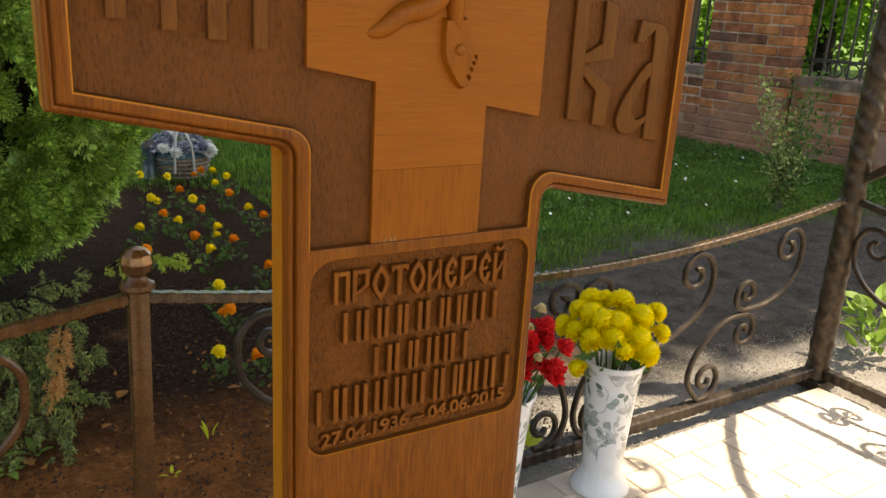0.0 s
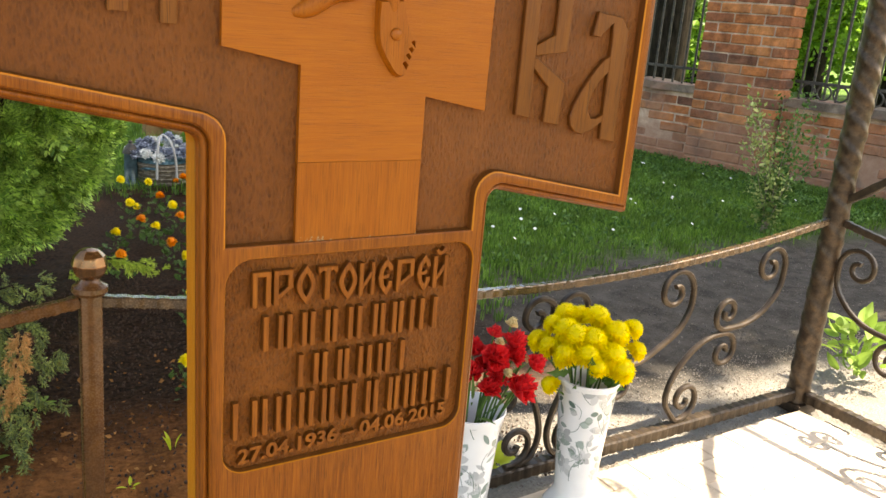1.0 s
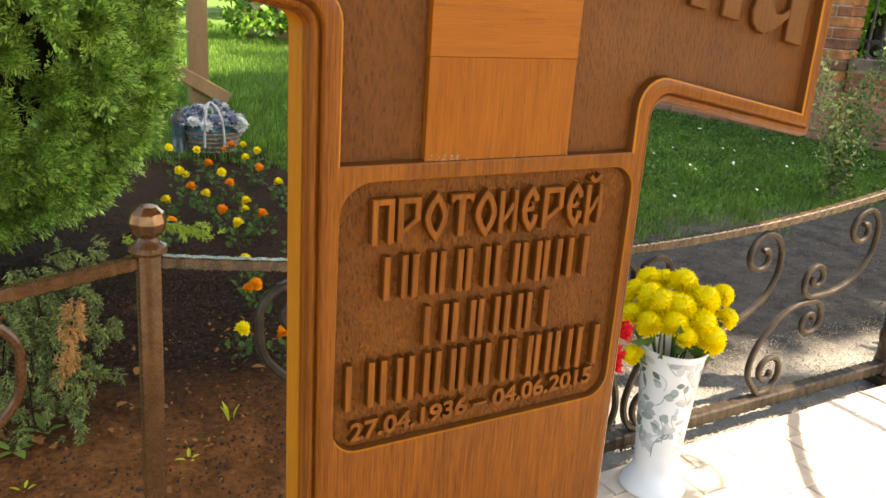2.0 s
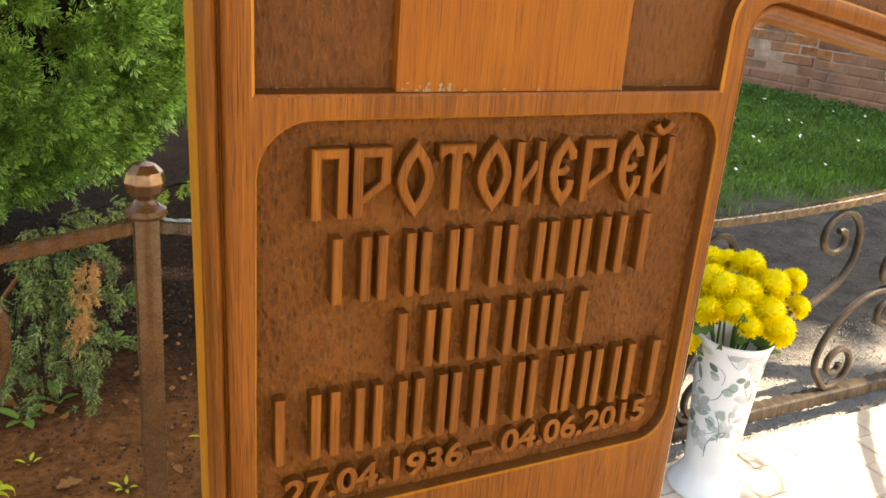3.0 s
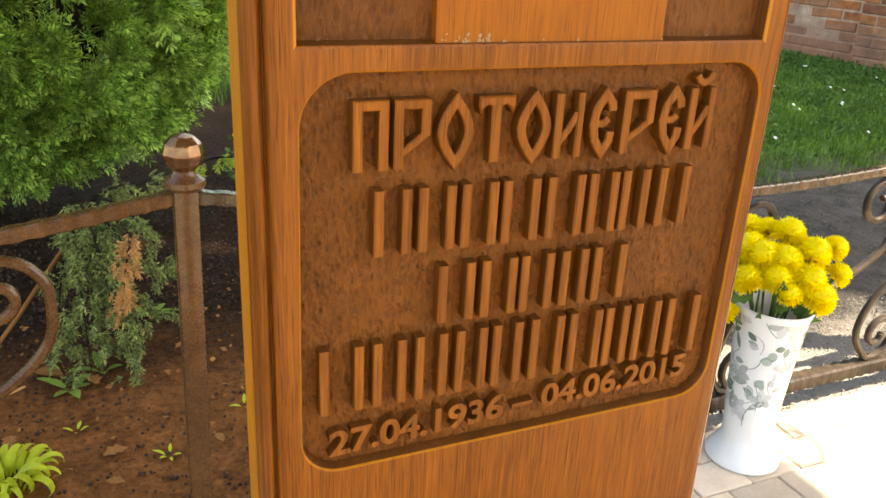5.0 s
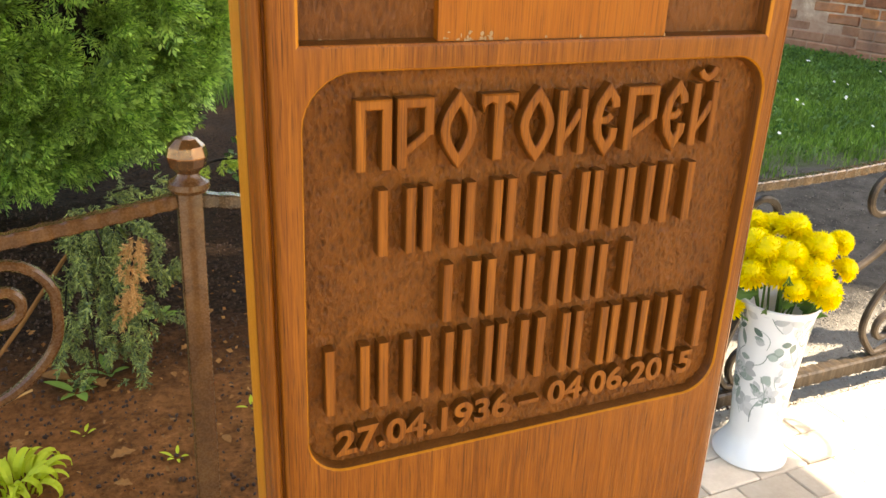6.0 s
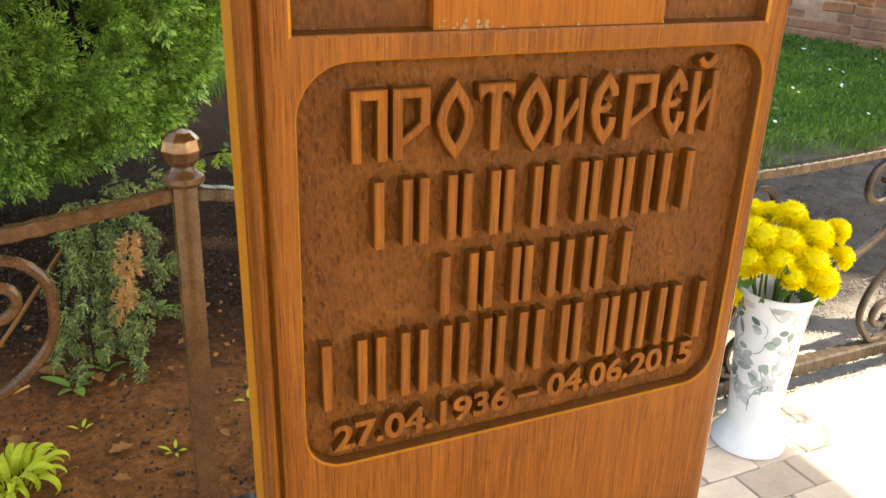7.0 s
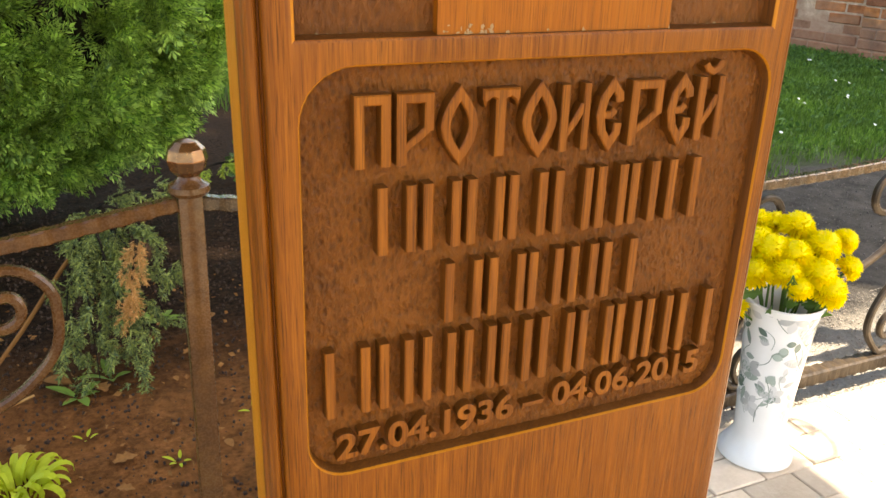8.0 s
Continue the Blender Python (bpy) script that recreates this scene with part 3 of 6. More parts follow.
# lettering
ALMOND = [(0.5 + 0.5 * s * (1 - abs(2 * k / 8 - 1) ** 1.7), k / 8) for s, ks in ((1, range(0, 9)), (-1, range(7, 0, -1))) for k in ks]
GLYPHS = {
    "П": [([(0, 0), (0, 1), (1, 1), (1, 0)], 0)],
    "Р": [([(0, 0), (0, 1), (1, 1), (1, 0.47)], 0), ([(1.0, 0.50), (0.62, 0.37), (0.1, 0.22)], 0)],
    "О": [(ALMOND, 1)],
    "И": [([(0, 0), (0, 1)], 0), ([(1, 0), (1, 1)], 0), ([(0.12, 0.24), (0.5, 0.42), (0.9, 0.68)], 0)],
    "Е": [([(1.0, 0.72), (0.96, 0.84), (0.6, 1.0), (0.18, 0.78), (0.02, 0.5), (0.18, 0.22), (0.6, 0.0), (0.96, 0.2), (1.0, 0.36)], 0), ([(0.2, 0.5), (0.6, 0.5), (0.82, 0.58)], 0)],
    "К": [([(0, 0), (0, 1)], 0), ([(1, 1.0), (1, 0.72), (0.14, 0.5)], 0), ([(0.14, 0.46), (1, 0.3), (1, 0.0)], 0)],
    "А": [([(1, 0), (1, 0.93)], 0), ([(0.98, 0.94), (0.72, 0.95), (0.36, 0.82)], 0), ([(0.95, 0.68), (0.62, 0.56), (0.24, 0.36), (0.02, 0.2), (0.06, 0.09), (0.3, 0.06), (0.62, 0.12), (0.95, 0.24)], 0)],
    "Н": [([(0, 0), (0, 1)], 0), ([(1, 0), (1, 1)], 0), ([(0.1, 0.4), (0.9, 0.62)], 0)],
}
# letters made of a few cut shapes
CUT = {
    "Т": [[(0.0, 1.0), (0.0, 0.86), (0.07, 0.73), (0.14, 0.82), (0.26, 0.87), (0.36, 0.84), (0.37, 0.0), (0.64, 0.0), (0.64, 0.84), (0.74, 0.87), (0.86, 0.82), (0.93, 0.73), (1.0, 0.86), (1.0, 1.0)]],
    "К": [[(0, 0), (0.30, 0), (0.30, 1), (0, 1)], [(0.29, 0.47), (0.98, 0.57), (0.98, 1.0), (0.68, 1.0), (0.68, 0.67), (0.29, 0.55)],
          [(0.29, 0.38), (0.64, 0.27), (0.62, 0), (0.95, 0), (1.0, 0.34), (0.36, 0.46), (0.29, 0.46)]],
    "А": [[(0.68, 0), (1, 0), (1, 0.91), (0.84, 1.0), (0.34, 0.98), (0.27, 0.79), (0.40, 0.79), (0.66, 0.93), (0.68, 0.80)],
          [(0.69, 0.68), (0.56, 0.63), (0.42, 0.54), (0.28, 0.43), (0.15, 0.32), (0.05, 0.21), (0.0, 0.12), (0.03, 0.05), (0.12, 0.01), (0.26, 0.0), (0.46, 0.05), (0.69, 0.15),
           (0.69, 0.21), (0.55, 0.16), (0.44, 0.15), (0.37, 0.19), (0.36, 0.26), (0.42, 0.36), (0.53, 0.46), (0.69, 0.55)]],
}


def cut_letter(glyph, x0, x1, z0, z1, face, ground, slant=SL, material=STAINED_OAK):
    bm = bmesh.new()
    for k, shape in enumerate(CUT[glyph]):
        poly = [Vector((x0 + u * (x1 - x0), z0 + v * (z1 - z0) + slant * (x0 + u * (x1 - x0)))) for u, v in shape]
        if sum(a.x * c.y - c.x * a.y for a, c in zip(poly, poly[1:] + poly[:1])) < 0:
            poly.reverse()
        y = face + 0.0002 * k
        a, c, d = ring(bm, offset(poly, -0.0005), y), ring(bm, poly, y + 0.0006), ring(bm, poly, ground)
        fill(bm, a), bridge(bm, a, c), bridge(bm, c, d)
    return part("letter", bm, material, cross, "", False, RECESS)


GLYPHS["Й"] = GLYPHS["И"] + [([(0.10, 1.20), (0.26, 1.11), (0.50, 1.07), (0.74, 1.11), (0.95, 1.22)], 0)]


def carve(glyph, x0, x1, z0, z1, width, face, ground, slant=0.0, material=OAK):
    bm = bmesh.new()
    inset = width / 2
    for k, (path, closed) in enumerate(GLYPHS[glyph]):
        pts = []
        for u, v in path:
            x = x0 + inset + u * (x1 - x0 - width)
            wide = inset * 0.6 if closed or glyph in "Е" else 0.0
            z = z0 + wide + v * (z1 - z0 - 2 * wide) - (inset if glyph in "ПР" and v == 1 else 0)
            pts.append((x, z + slant * x))
        stroke(bm, pts, width * (0.82 if k else 1.0), face + 0.00025 * k, ground, bool(closed))
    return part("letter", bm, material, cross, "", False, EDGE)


ROWS_X = [("П", -0.0612, -0.0508), ("Р", -0.0492, -0.0382), ("О", -0.0362, -0.0247), ("Т", -0.0236, -0.0118), ("О", -0.0108, 0.0007), ("И", 0.0018, 0.0122),
          ("Е", 0.0140, 0.0235), ("Р", 0.0262, 0.0378), ("Е", 0.0398, 0.0492), ("Й", 0.0510, 0.0614)]
for glyph, a, b in ROWS_X:
    if glyph in CUT and glyph not in GLYPHS:
        cut_letter(glyph, a, b, 0.7232, 0.7432, -0.0001, DEEP_PL + 0.0005, 0.0, OAK)
    else:
        carve(glyph, a, b, 0.7232, 0.7432, 0.0029, -0.0001, DEEP_PL + 0.0005)
# lines of writing given as upright bars
BARS = [((0.6970, 0.7172), [(-0.0548, -0.043), (-0.041, -0.029), (-0.0272, -0.015), (-0.0135, -0.0005), (0.002, 0.0155), (0.0172, 0.0282), (0.0295, 0.0402), (0.0438, 0.0562)]),
        ((0.6720, 0.6915), [(-0.0335, -0.021), (-0.0188, -0.0062), (-0.005, 0.0072), (0.0098, 0.0202), (0.0222, 0.0352)]),
        ((0.6455, 0.6680), [(-0.0712, -0.057), (-0.0542, -0.043), (-0.0402, -0.029), (-0.0262, -0.015), (-0.0132, -0.002), (0.001, 0.0138), (0.0158, 0.0288), (0.0302, 0.0402), (0.0422, 0.0532), (0.0562, 0.0702)])]
for (z0, z1), spans in BARS:
    for a, b in spans:
        for x in (a + 0.0016, b - 0.0016):
            bm = bmesh.new()
            stroke(bm, [(x, z0), (x, z1)], 0.0031, -0.0001, DEEP_PL + 0.0005)
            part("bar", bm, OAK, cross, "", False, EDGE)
cut_letter("К", 0.1012, 0.1370, 0.8475, 0.927, FACE, DEEP_UP + 0.001)
cut_letter("А", 0.1440, 0.1838, 0.8455, 0.924, FACE, DEEP_UP + 0.001)
for glyph, a, b, zb, zt in (("Н", -0.1775, -0.1438, 0.8495, 0.933), ("И", -0.1302, -0.0985, 0.8498, 0.933)):
    carve(glyph, a, b, zb, zt, 0.0094, FACE, DEEP_UP + 0.001, SL, STAINED_OAK)


def digits():
    cu = bpy.data.curves.new("date", "FONT")
    cu.body, cu.size, cu.extrude, cu.bevel_depth, cu.align_x = "27.04.1936 – 04.06.2015", 0.0128, 0.0020, 0.0002, "CENTER"
    cu.offset = 0.0002
    tmp = new("date", cu)
    me = bpy.data.meshes.new_from_object(tmp.evaluated_get(bpy.context.evaluated_depsgraph_get()))
    bpy.data.objects.remove(tmp)
    xs = [v.co.x for v in me.vertices]
    k = 0.1370 / (max(xs) - min(xs))
    mid = (max(xs) + min(xs)) / 2
    bm = bmesh.new()
    bm.from_mesh(me)
    bmesh.ops.remove_doubles(bm, verts=bm.verts[:], dist=1e-7)
    for v in bm.verts:
        x = (v.co.x - mid) * k
        v.co = (x + 0.0004, 0.0030 - v.co.z, 0.6320 + v.co.y * 0.98 + 0.040 * x)
    # one part for each numeral
    todo, islands = set(bm.verts), []
    while todo:
        stack = [todo.pop()]
        found = list(stack)
        while stack:
            for e in stack.pop().link_edges:
                for o in e.verts:
                    if o in todo:
                        todo.discard(o), stack.append(o), found.append(o)
        islands.append(found)
    islands.sort(key=lambda some: min(v.co.x for v in some))
    for some in islands:
        piece = bmesh.new()
        to = {v: piece.verts.new(v.co) for v in some}
        for f in {f for v in some for f in v.link_faces}:
            piece.faces.new([to[v] for v in f.verts])
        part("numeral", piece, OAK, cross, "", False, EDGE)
    bm.free()


digits()


def figure():
    """The carved relief figure, kept plain."""
    bm = bmesh.new()

    def limb(points, sizes, n=14):
        sm, ss = [], []
        for i in range(len(points) - 1):
            p0, p1, p2, p3 = (Vector(points[max(0, min(len(points) - 1, i + k))]) for k in (-1, 0, 1, 2))
            for s in range(5):
                t = s / 5
                sm.append(0.5 * ((2 * p1) + (p2 - p0) * t + (2 * p0 - 5 * p1 + 4 * p2 - p3) * t * t + (3 * p1 - p0 - 3 * p2 + p3) * t ** 3))
                ss.append(sizes[i] * (1 - t) + sizes[i + 1] * t)
        sweep(bm, sm + [Vector(points[-1])], circle(1.0, n), sizes=ss + [sizes[-1]], up=(0, 1, 0))

    limb([(0.004, -0.002, 0.985), (0.0085, -0.003, 0.937), (0.0098, -0.001, 0.907), (0.0112, 0.0005, 0.894), (0.0125, 0.002, 0.882), (0.0148, 0.004, 0.872)],
         [0.011, 0.009, 0.0060, 0.0052, 0.0045, 0.0030])
    limb([(-0.006, -0.002, 0.985), (0.0045, -0.004, 0.93), (0.0005, -0.001, 0.903), (-0.010, 0.0, 0.8935), (-0.022, 0.001, 0.890), (-0.034, 0.0025, 0.8815), (-0.0425, 0.004, 0.8785)],
         [0.011, 0.009, 0.0066, 0.0066, 0.0062, 0.0052, 0.003])
    sole = [Vector((p[0] + 0.0004, p[1] + 0.0024)) for p in ((0.0038, 0.8851), (0.0035, 0.8766), (0.0039, 0.8680), (0.0052, 0.8622), (0.0088, 0.8561), (0.0132, 0.8500), (0.0158, 0.8476), (0.0179, 0.8469), (0.0206, 0.8477), (0.0220, 0.8502), (0.0193, 0.8538), (0.0205, 0.8545), (0.0229, 0.8520), (0.0237, 0.8551), (0.0211, 0.8583), (0.0222, 0.8589), (0.0243, 0.8566), (0.0252, 0.8587), (0.0226, 0.8616), (0.0237, 0.8623), (0.0256, 0.8603), (0.0265, 0.8625), (0.0240, 0.8652), (0.0250, 0.8659), (0.0267, 0.8643), (0.0255, 0.8668), (0.0232, 0.8693), (0.0211, 0.8748), (0.0193, 0.8805), (0.0179, 0.8862))]
    if sum(a.x * c.y - c.x * a.y for a, c in zip(sole, sole[1:] + sole[:1])) < 0:
        sole.reverse()
    rows = [ring(bm, offset(sole, d), y) for d, y in ((0.0012, 0.0040), (0.0009, 0.0010), (0.0, -0.0010), (-0.00045, -0.0026))]
    for a, c in zip(rows, rows[1:]):
        bridge(bm, a, c)
    fill(bm, rows[-1])
    bmesh.ops.create_uvsphere(bm, u_segments=14, v_segments=8, radius=1.0, matrix=Matrix.LocRotScale((0.0141, -0.0028, 0.8712), None, (0.0034, 0.0018, 0.0034)))
    bmesh.ops.create_uvsphere(bm, u_segments=24, v_segments=14, radius=1.0, matrix=Matrix.LocRotScale((0, 0.001, 1.045), None, (0.024, 0.012, 0.075)))
    part("carved_relief", bm, PALE, cross, "plain carved relief in pale oak")


figure()


# ---------------------------------------------------------------- wrought-iron railing
def spiral(c, r, a0, turns, way, n=26):
    """From the outside of a curl inward; angles in degrees, way +1 anticlockwise."""
    out = []
    for i in range(n + 1):
        t = i / n
        k = r * (1 - 0.80 * t ** 0.85)
        a = radians(a0) + way * 2 * math.pi * turns * t
        out.append((c[0] + k * math.cos(a), c[1] + k * math.sin(a)))
    return out


def joined(s1, mids, s2):
    """One scroll: a curl, a sweep through the given points, another curl."""
    ctrl = [s1[1], s1[0], *mids, s2[0], s2[1]]
    sm = []
    for i in range(1, len(ctrl) - 2):
        p0, p1, p2, p3 = (Vector(ctrl[i + k]) for k in (-1, 0, 1, 2))
        for s in range(10):
            t = s / 10
            q = 0.5 * ((2 * p1) + (p2 - p0) * t + (2 * p0 - 5 * p1 + 4 * p2 - p3) * t * t + (3 * p1 - p0 - 3 * p2 + p3) * t ** 3)
            sm.append((q.x, q.y))
    return s1[::-1] + sm[1:] + s2[1:]


SPAN, MIDDLE = 1.68, 0.827
# the right half of one section, in metres along it and up
SCROLLS = [
    joined(spiral((1.234, 0.090), 0.051, -110, 1.30, 1), [(1.180, 0.085), (1.176, 0.122), (1.196, 0.166), (1.236, 0.206), (1.290, 0.232)], spiral((1.342, 0.190), 0.045, 80, 1.25, -1)),
    joined(spiral((1.462, 0.382), 0.053, 5, 1.25, 1), [(1.512, 0.335), (1.492, 0.300), (1.454, 0.268), (1.400, 0.249)], spiral((1.336, 0.286), 0.042, -110, 1.25, -1)),
    joined(spiral((1.152, 0.356), 0.056, 5, 1.25, 1), [(1.208, 0.318), (1.192, 0.282), (1.168, 0.256), (1.120, 0.229), (1.075, 0.210)], spiral((1.022, 0.166), 0.043, 110, 1.25, 1)),
    joined(spiral((0.898, 0.086), 0.048, -70, 1.25, -1), [(0.860, 0.046), (0.838, 0.090), (0.847, 0.142), (0.875, 0.200), (0.905, 0.222)], spiral((0.925, 0.190), 0.034, 80, 1.1, -1)),
    joined(spiral((0.875, 0.349), 0.043, 150, 1.2, -1), [(0.838, 0.330), (0.856, 0.285), (0.892, 0.268)], spiral((0.905, 0.300), 0.032, -80, 1.2, 1)),
]


def rail_z(u):
    return 0.409 + 0.070 * ((u - MIDDLE) / MIDDLE) ** 2


def rail_bar(bm, pts, w, step=0.0033):
    """A square bar with finely hammered faces."""
    line = [Vector(p) for p in pts]
    k = w * 0.12
    h = w / 2
    sweep(bm, line, [(h, k - h), (h, h - k), (h - k, h), (k - h, h), (-h, h - k), (-h, k - h), (k - h, -h), (h - k, -h)], sizes=[0.985 + 0.030 * math.sin(2 * math.pi * i * step / 0.0105) + 0.060 * math.sin(2 * math.pi * i * step / 0.026 + 0.6) for i in range(len(line))])


def railing_section(at, turn, label, material, low, shift=0.0):
    ob = thing("railing_section", label, "railing", at, turn, "sections of the wrought-iron railing")
    bm = bmesh.new()
    rail_bar(bm, [(0.012 + (SPAN - 0.04) * i / 500, 0, rail_z(0.012 + (SPAN - 0.04) * i / 500)) for i in range(501)], 0.0165)
    part("top_rail", bm, material, ob)
    bm = bmesh.new()
    rail_bar(bm, [(0.012 + (SPAN - 0.04) * i / 500, 0, 0.024) for i in range(501)], 0.028)
    part("bottom_rail", bm, low, ob)
    for path in SCROLLS:
        for side in (1, -1):
            bm = bmesh.new()
            sweep(bm, [(MIDDLE + shift + side * (u - MIDDLE), 0, z) for u, z in path], flat(0.0115, 0.0125), up=(0, 1, 0))
            part("scroll", bm, low, ob)
    return ob


railing_section(FENCE_AT, FENCE_SLOPE, "bronze-painted wrought-iron railing with a sagging top rail and scrolls", IRON, IRON_GREY)
# the same railing, its colour lightened to make up for the shade
railing_section(on_fence(-1.667), FENCE_SLOPE, "wrought-iron railing, lighter brown for its shade, with a sagging top rail and scrolls", BROWN_IRON, BROWN_IRON)
CORNER = Vector((1.632, 0.752, 0))
railing_section(CORNER + Vector((0.0, -SPAN, 0)), 90, "grey-brown wrought-iron railing with scrolls beside the paving", IRON_GREY, IRON_GREY, 0.13)

fence_post = thing("fence_post", "square bronze-painted iron post topped with a ball", "fence post", FENCE_AT)
fence_post.matrix_basis = pose(FENCE_AT.x - 0.0093, FENCE_AT.y, 0, 0, 1.0, 0)
bm = bmesh.new()
box(bm, (-0.0135, -0.0135, -0.05), (0.0135, 0.0135, 0.491), 0.003)
part("post", bm, BROWN_IRON, fence_post)
bm = bmesh.new()
lathe(bm, [(0.0, 0.488), (0.0205, 0.489), (0.0235, 0.4935), (0.0225, 0.4995), (0.016, 0.5035), (0.0125, 0.507), (0.0115, 0.512), (0.0, 0.512)], 24)
part("collar", bm, BROWN_IRON, fence_post)
bm = bmesh.new()
lathe(bm, [(0.0235 * math.sin(math.pi * i / 6), 0.5295 - 0.0230 * math.cos(math.pi * i / 6)) for i in range(7)], 9)
bmesh.ops.bevel(bm, geom=bm.edges[:], offset=0.0008, segments=1, affect="EDGES")
part("ball", bm, BRONZE, fence_post, "worn faceted bronze ball", False)


def twisted_post(at, label):
    ob = thing("canopy_post", label, "post", at, 0, "posts of the canopy")
    bm = bmesh.new()
    sec = [(q * math.cos(a), q * math.sin(a)) for q, a in ((0.0282 + 0.0011 * math.cos(2 * a) + 0.0006 * math.cos(4 * a), a) for a in (2 * math.pi * i / 40 for i in range(40)))]
    sweep(bm, [(0, 0, -0.02 + 2.33 * i / 900) for i in range(901)], sec, twist=0.125)
    part("shaft", bm, POST_IRON, ob)
    bm = bmesh.new()
    box(bm, (-0.036, -0.036, -0.02), (0.036, 0.036, 0.006), 0.003)
    part("base_plate", bm, POST_IRON, ob)
    return ob


corner_post = twisted_post(CORNER, "twisted grey-brown iron post rising from the paving")
# three more posts out of view, added to carry the unseen roof
for x, y in ((1.655, -0.95), (-0.55, 0.66), (-0.55, -0.95)):
    copy_thing(corner_post, pose(x, y, 0))

# the arched side rail above the right-hand railing
arch = thing("side_arch", "bumpy iron bar arching up from the twisted post", "arch", CORNER)
bm = bmesh.new()
half = [(0.0, 0.52), (-0.08, 0.575), (-0.172, 0.66), (-0.269, 0.80), (-0.393, 0.955), (-0.47, 1.04), (-0.60, 1.13), (-0.86, 1.20)]
pts = []
ctrl = [half[0], *half, *[(-1.72 - y, z) for y, z in half[-2::-1]], (-1.72, 0.52)]
for i in range(1, len(ctrl) - 2):
    p0, p1, p2, p3 = (Vector(ctrl[i + k]) for k in (-1, 0, 1, 2))
    for s in range(10):
        t = s / 10
        q = 0.5 * ((2 * p1) + (p2 - p0) * t + (2 * p0 - 5 * p1 + 4 * p2 - p3) * t * t + (3 * p1 - p0 - 3 * p2 + p3) * t ** 3)
        pts.append((0, q.x, q.y))
rail_bar(bm, pts, 0.020)
part("bar", bm, IRON_GREY, arch)
bm = bmesh.new()
curl = spiral((-0.375, 1.300), 0.036, -60, 1.3, 1)[::-1]
sweep(bm, [(0, u, z) for u, z in curl + [(-0.385, 1.262), (-0.42, 1.275), (-0.455, 1.315), (-0.47, 1.37), (-0.46, 1.45)]], flat(0.0115, 0.0065), up=(1, 0, 0))
part("scroll", bm, IRON_GREY, arch)

# unseen roof on the twisted posts, added to keep sun off the cross
roof = thing("canopy_roof", "unseen brown sheet roof added to shade the grave", "roof", (0, 0, 2.30), 0, "", "structure")
bm = bmesh.new()
box(bm, (-0.8, -1.25, 0.0), (2.130, 1.2, 0.035), 0.004)
part("roof_sheet", bm, ROOFING, roof, "", False)


# ---------------------------------------------------------------- brick boundary wall
WALL_AT = Vector((4.35, 3.67, 0))
WALL_TURN = math.degrees(math.atan2(-0.974, 0.228))


wall = thing("wall_east", "low old red-brick boundary wall with a tall pier", "wall", WALL_AT, WALL_TURN, "", "structure")
PIER_W, LOW = 0.60, 0.475
bm = bmesh.new()
box(bm, (-7, 0.004, -0.05), (0.0, 0.25, LOW))
part("mortar_core", bm, MORTAR, wall, "", False)
bm = bmesh.new()
box(bm, (PIER_W, 0.004, -0.05), (7, 0.25, LOW))
part("mortar_core", bm, MORTAR, wall, "", False)
bm = bmesh.new()
box(bm, (0.006, -0.079, -0.05), (PIER_W - 0.022, 0.105, 1.9))
part("mortar_core", bm, MORTAR, wall, "", False)
for a, b in ((-7, -0.004), (PIER_W + 0.004, 7)):
    bm = bmesh.new()
    n = 110
    rows = []
    for i in range(n + 1):
        u = a + (b - a) * i / n
        j = [0.016 * noise.noise((u * 3, k, 1.0)) + 0.012 * noise.noise((u * 11, k, 4.0)) for k in range(4)]
        rows.append([bm.verts.new(p) for p in ((u, -0.02 + j[0], LOW), (u, -0.022 + j[1], LOW + 0.05 + j[3]), (u, 0.27, LOW + 0.055 + j[2]), (u, 0.27, LOW))])
    for p, q in zip(rows, rows[1:]):
        for k in range(4):
            bm.faces.new((p[k], p[(k + 1) % 4], q[(k + 1) % 4], q[k]))
    bm.faces.new(rows[0][::-1]), bm.faces.new(rows[-1])
    part("coping", bm, COPING, wall, "worn brownish coping", False)


# ---------------------------------------------------------------- plants: templates
def fan(levels=5, spread=55.0, length=1.0, slim=0.07):
    """A flat, fern-like spray of scale foliage growing along z, in the xz plane."""
    verts, faces = [], []

    def blade(a, b, w):
        d = (b - a).normalized()
        s = Vector((d.z, 0, -d.x)) * w
        k = len(verts)
        m = a.lerp(b, 0.55)
        verts.extend([tuple(a), tuple(m + s), tuple(b), tuple(m - s)])
        faces.append((k, k + 1, k + 2, k + 3))

    blade(Vector((0, 0, 0)), Vector((0, 0.04, length)), slim * 0.6)
    for i in range(levels):
        z = length * (0.12 + 0.8 * i / levels)
        r = length * (0.5 - 0.34 * i / levels)
        for s in (-1, 1):
            a = radians(spread) * s
            p = Vector((0, 0.02 * i / levels, z))
            e = p + Vector((math.sin(a), 0.12 * ((i % 2) - 0.3), math.cos(a))) * r
            blade(p, e, slim)
            if i < 3:
                q = p.lerp(e, 0.45)
                blade(q, q + Vector((math.sin(a * 0.25), 0.05, math.cos(a * 0.25))) * r * 0.55, slim * 0.8)
                blade(q, q + Vector((math.sin(a * 1.7), -0.05, math.cos(a * 1.7))) * r * 0.45, slim * 0.8)
    return verts, faces


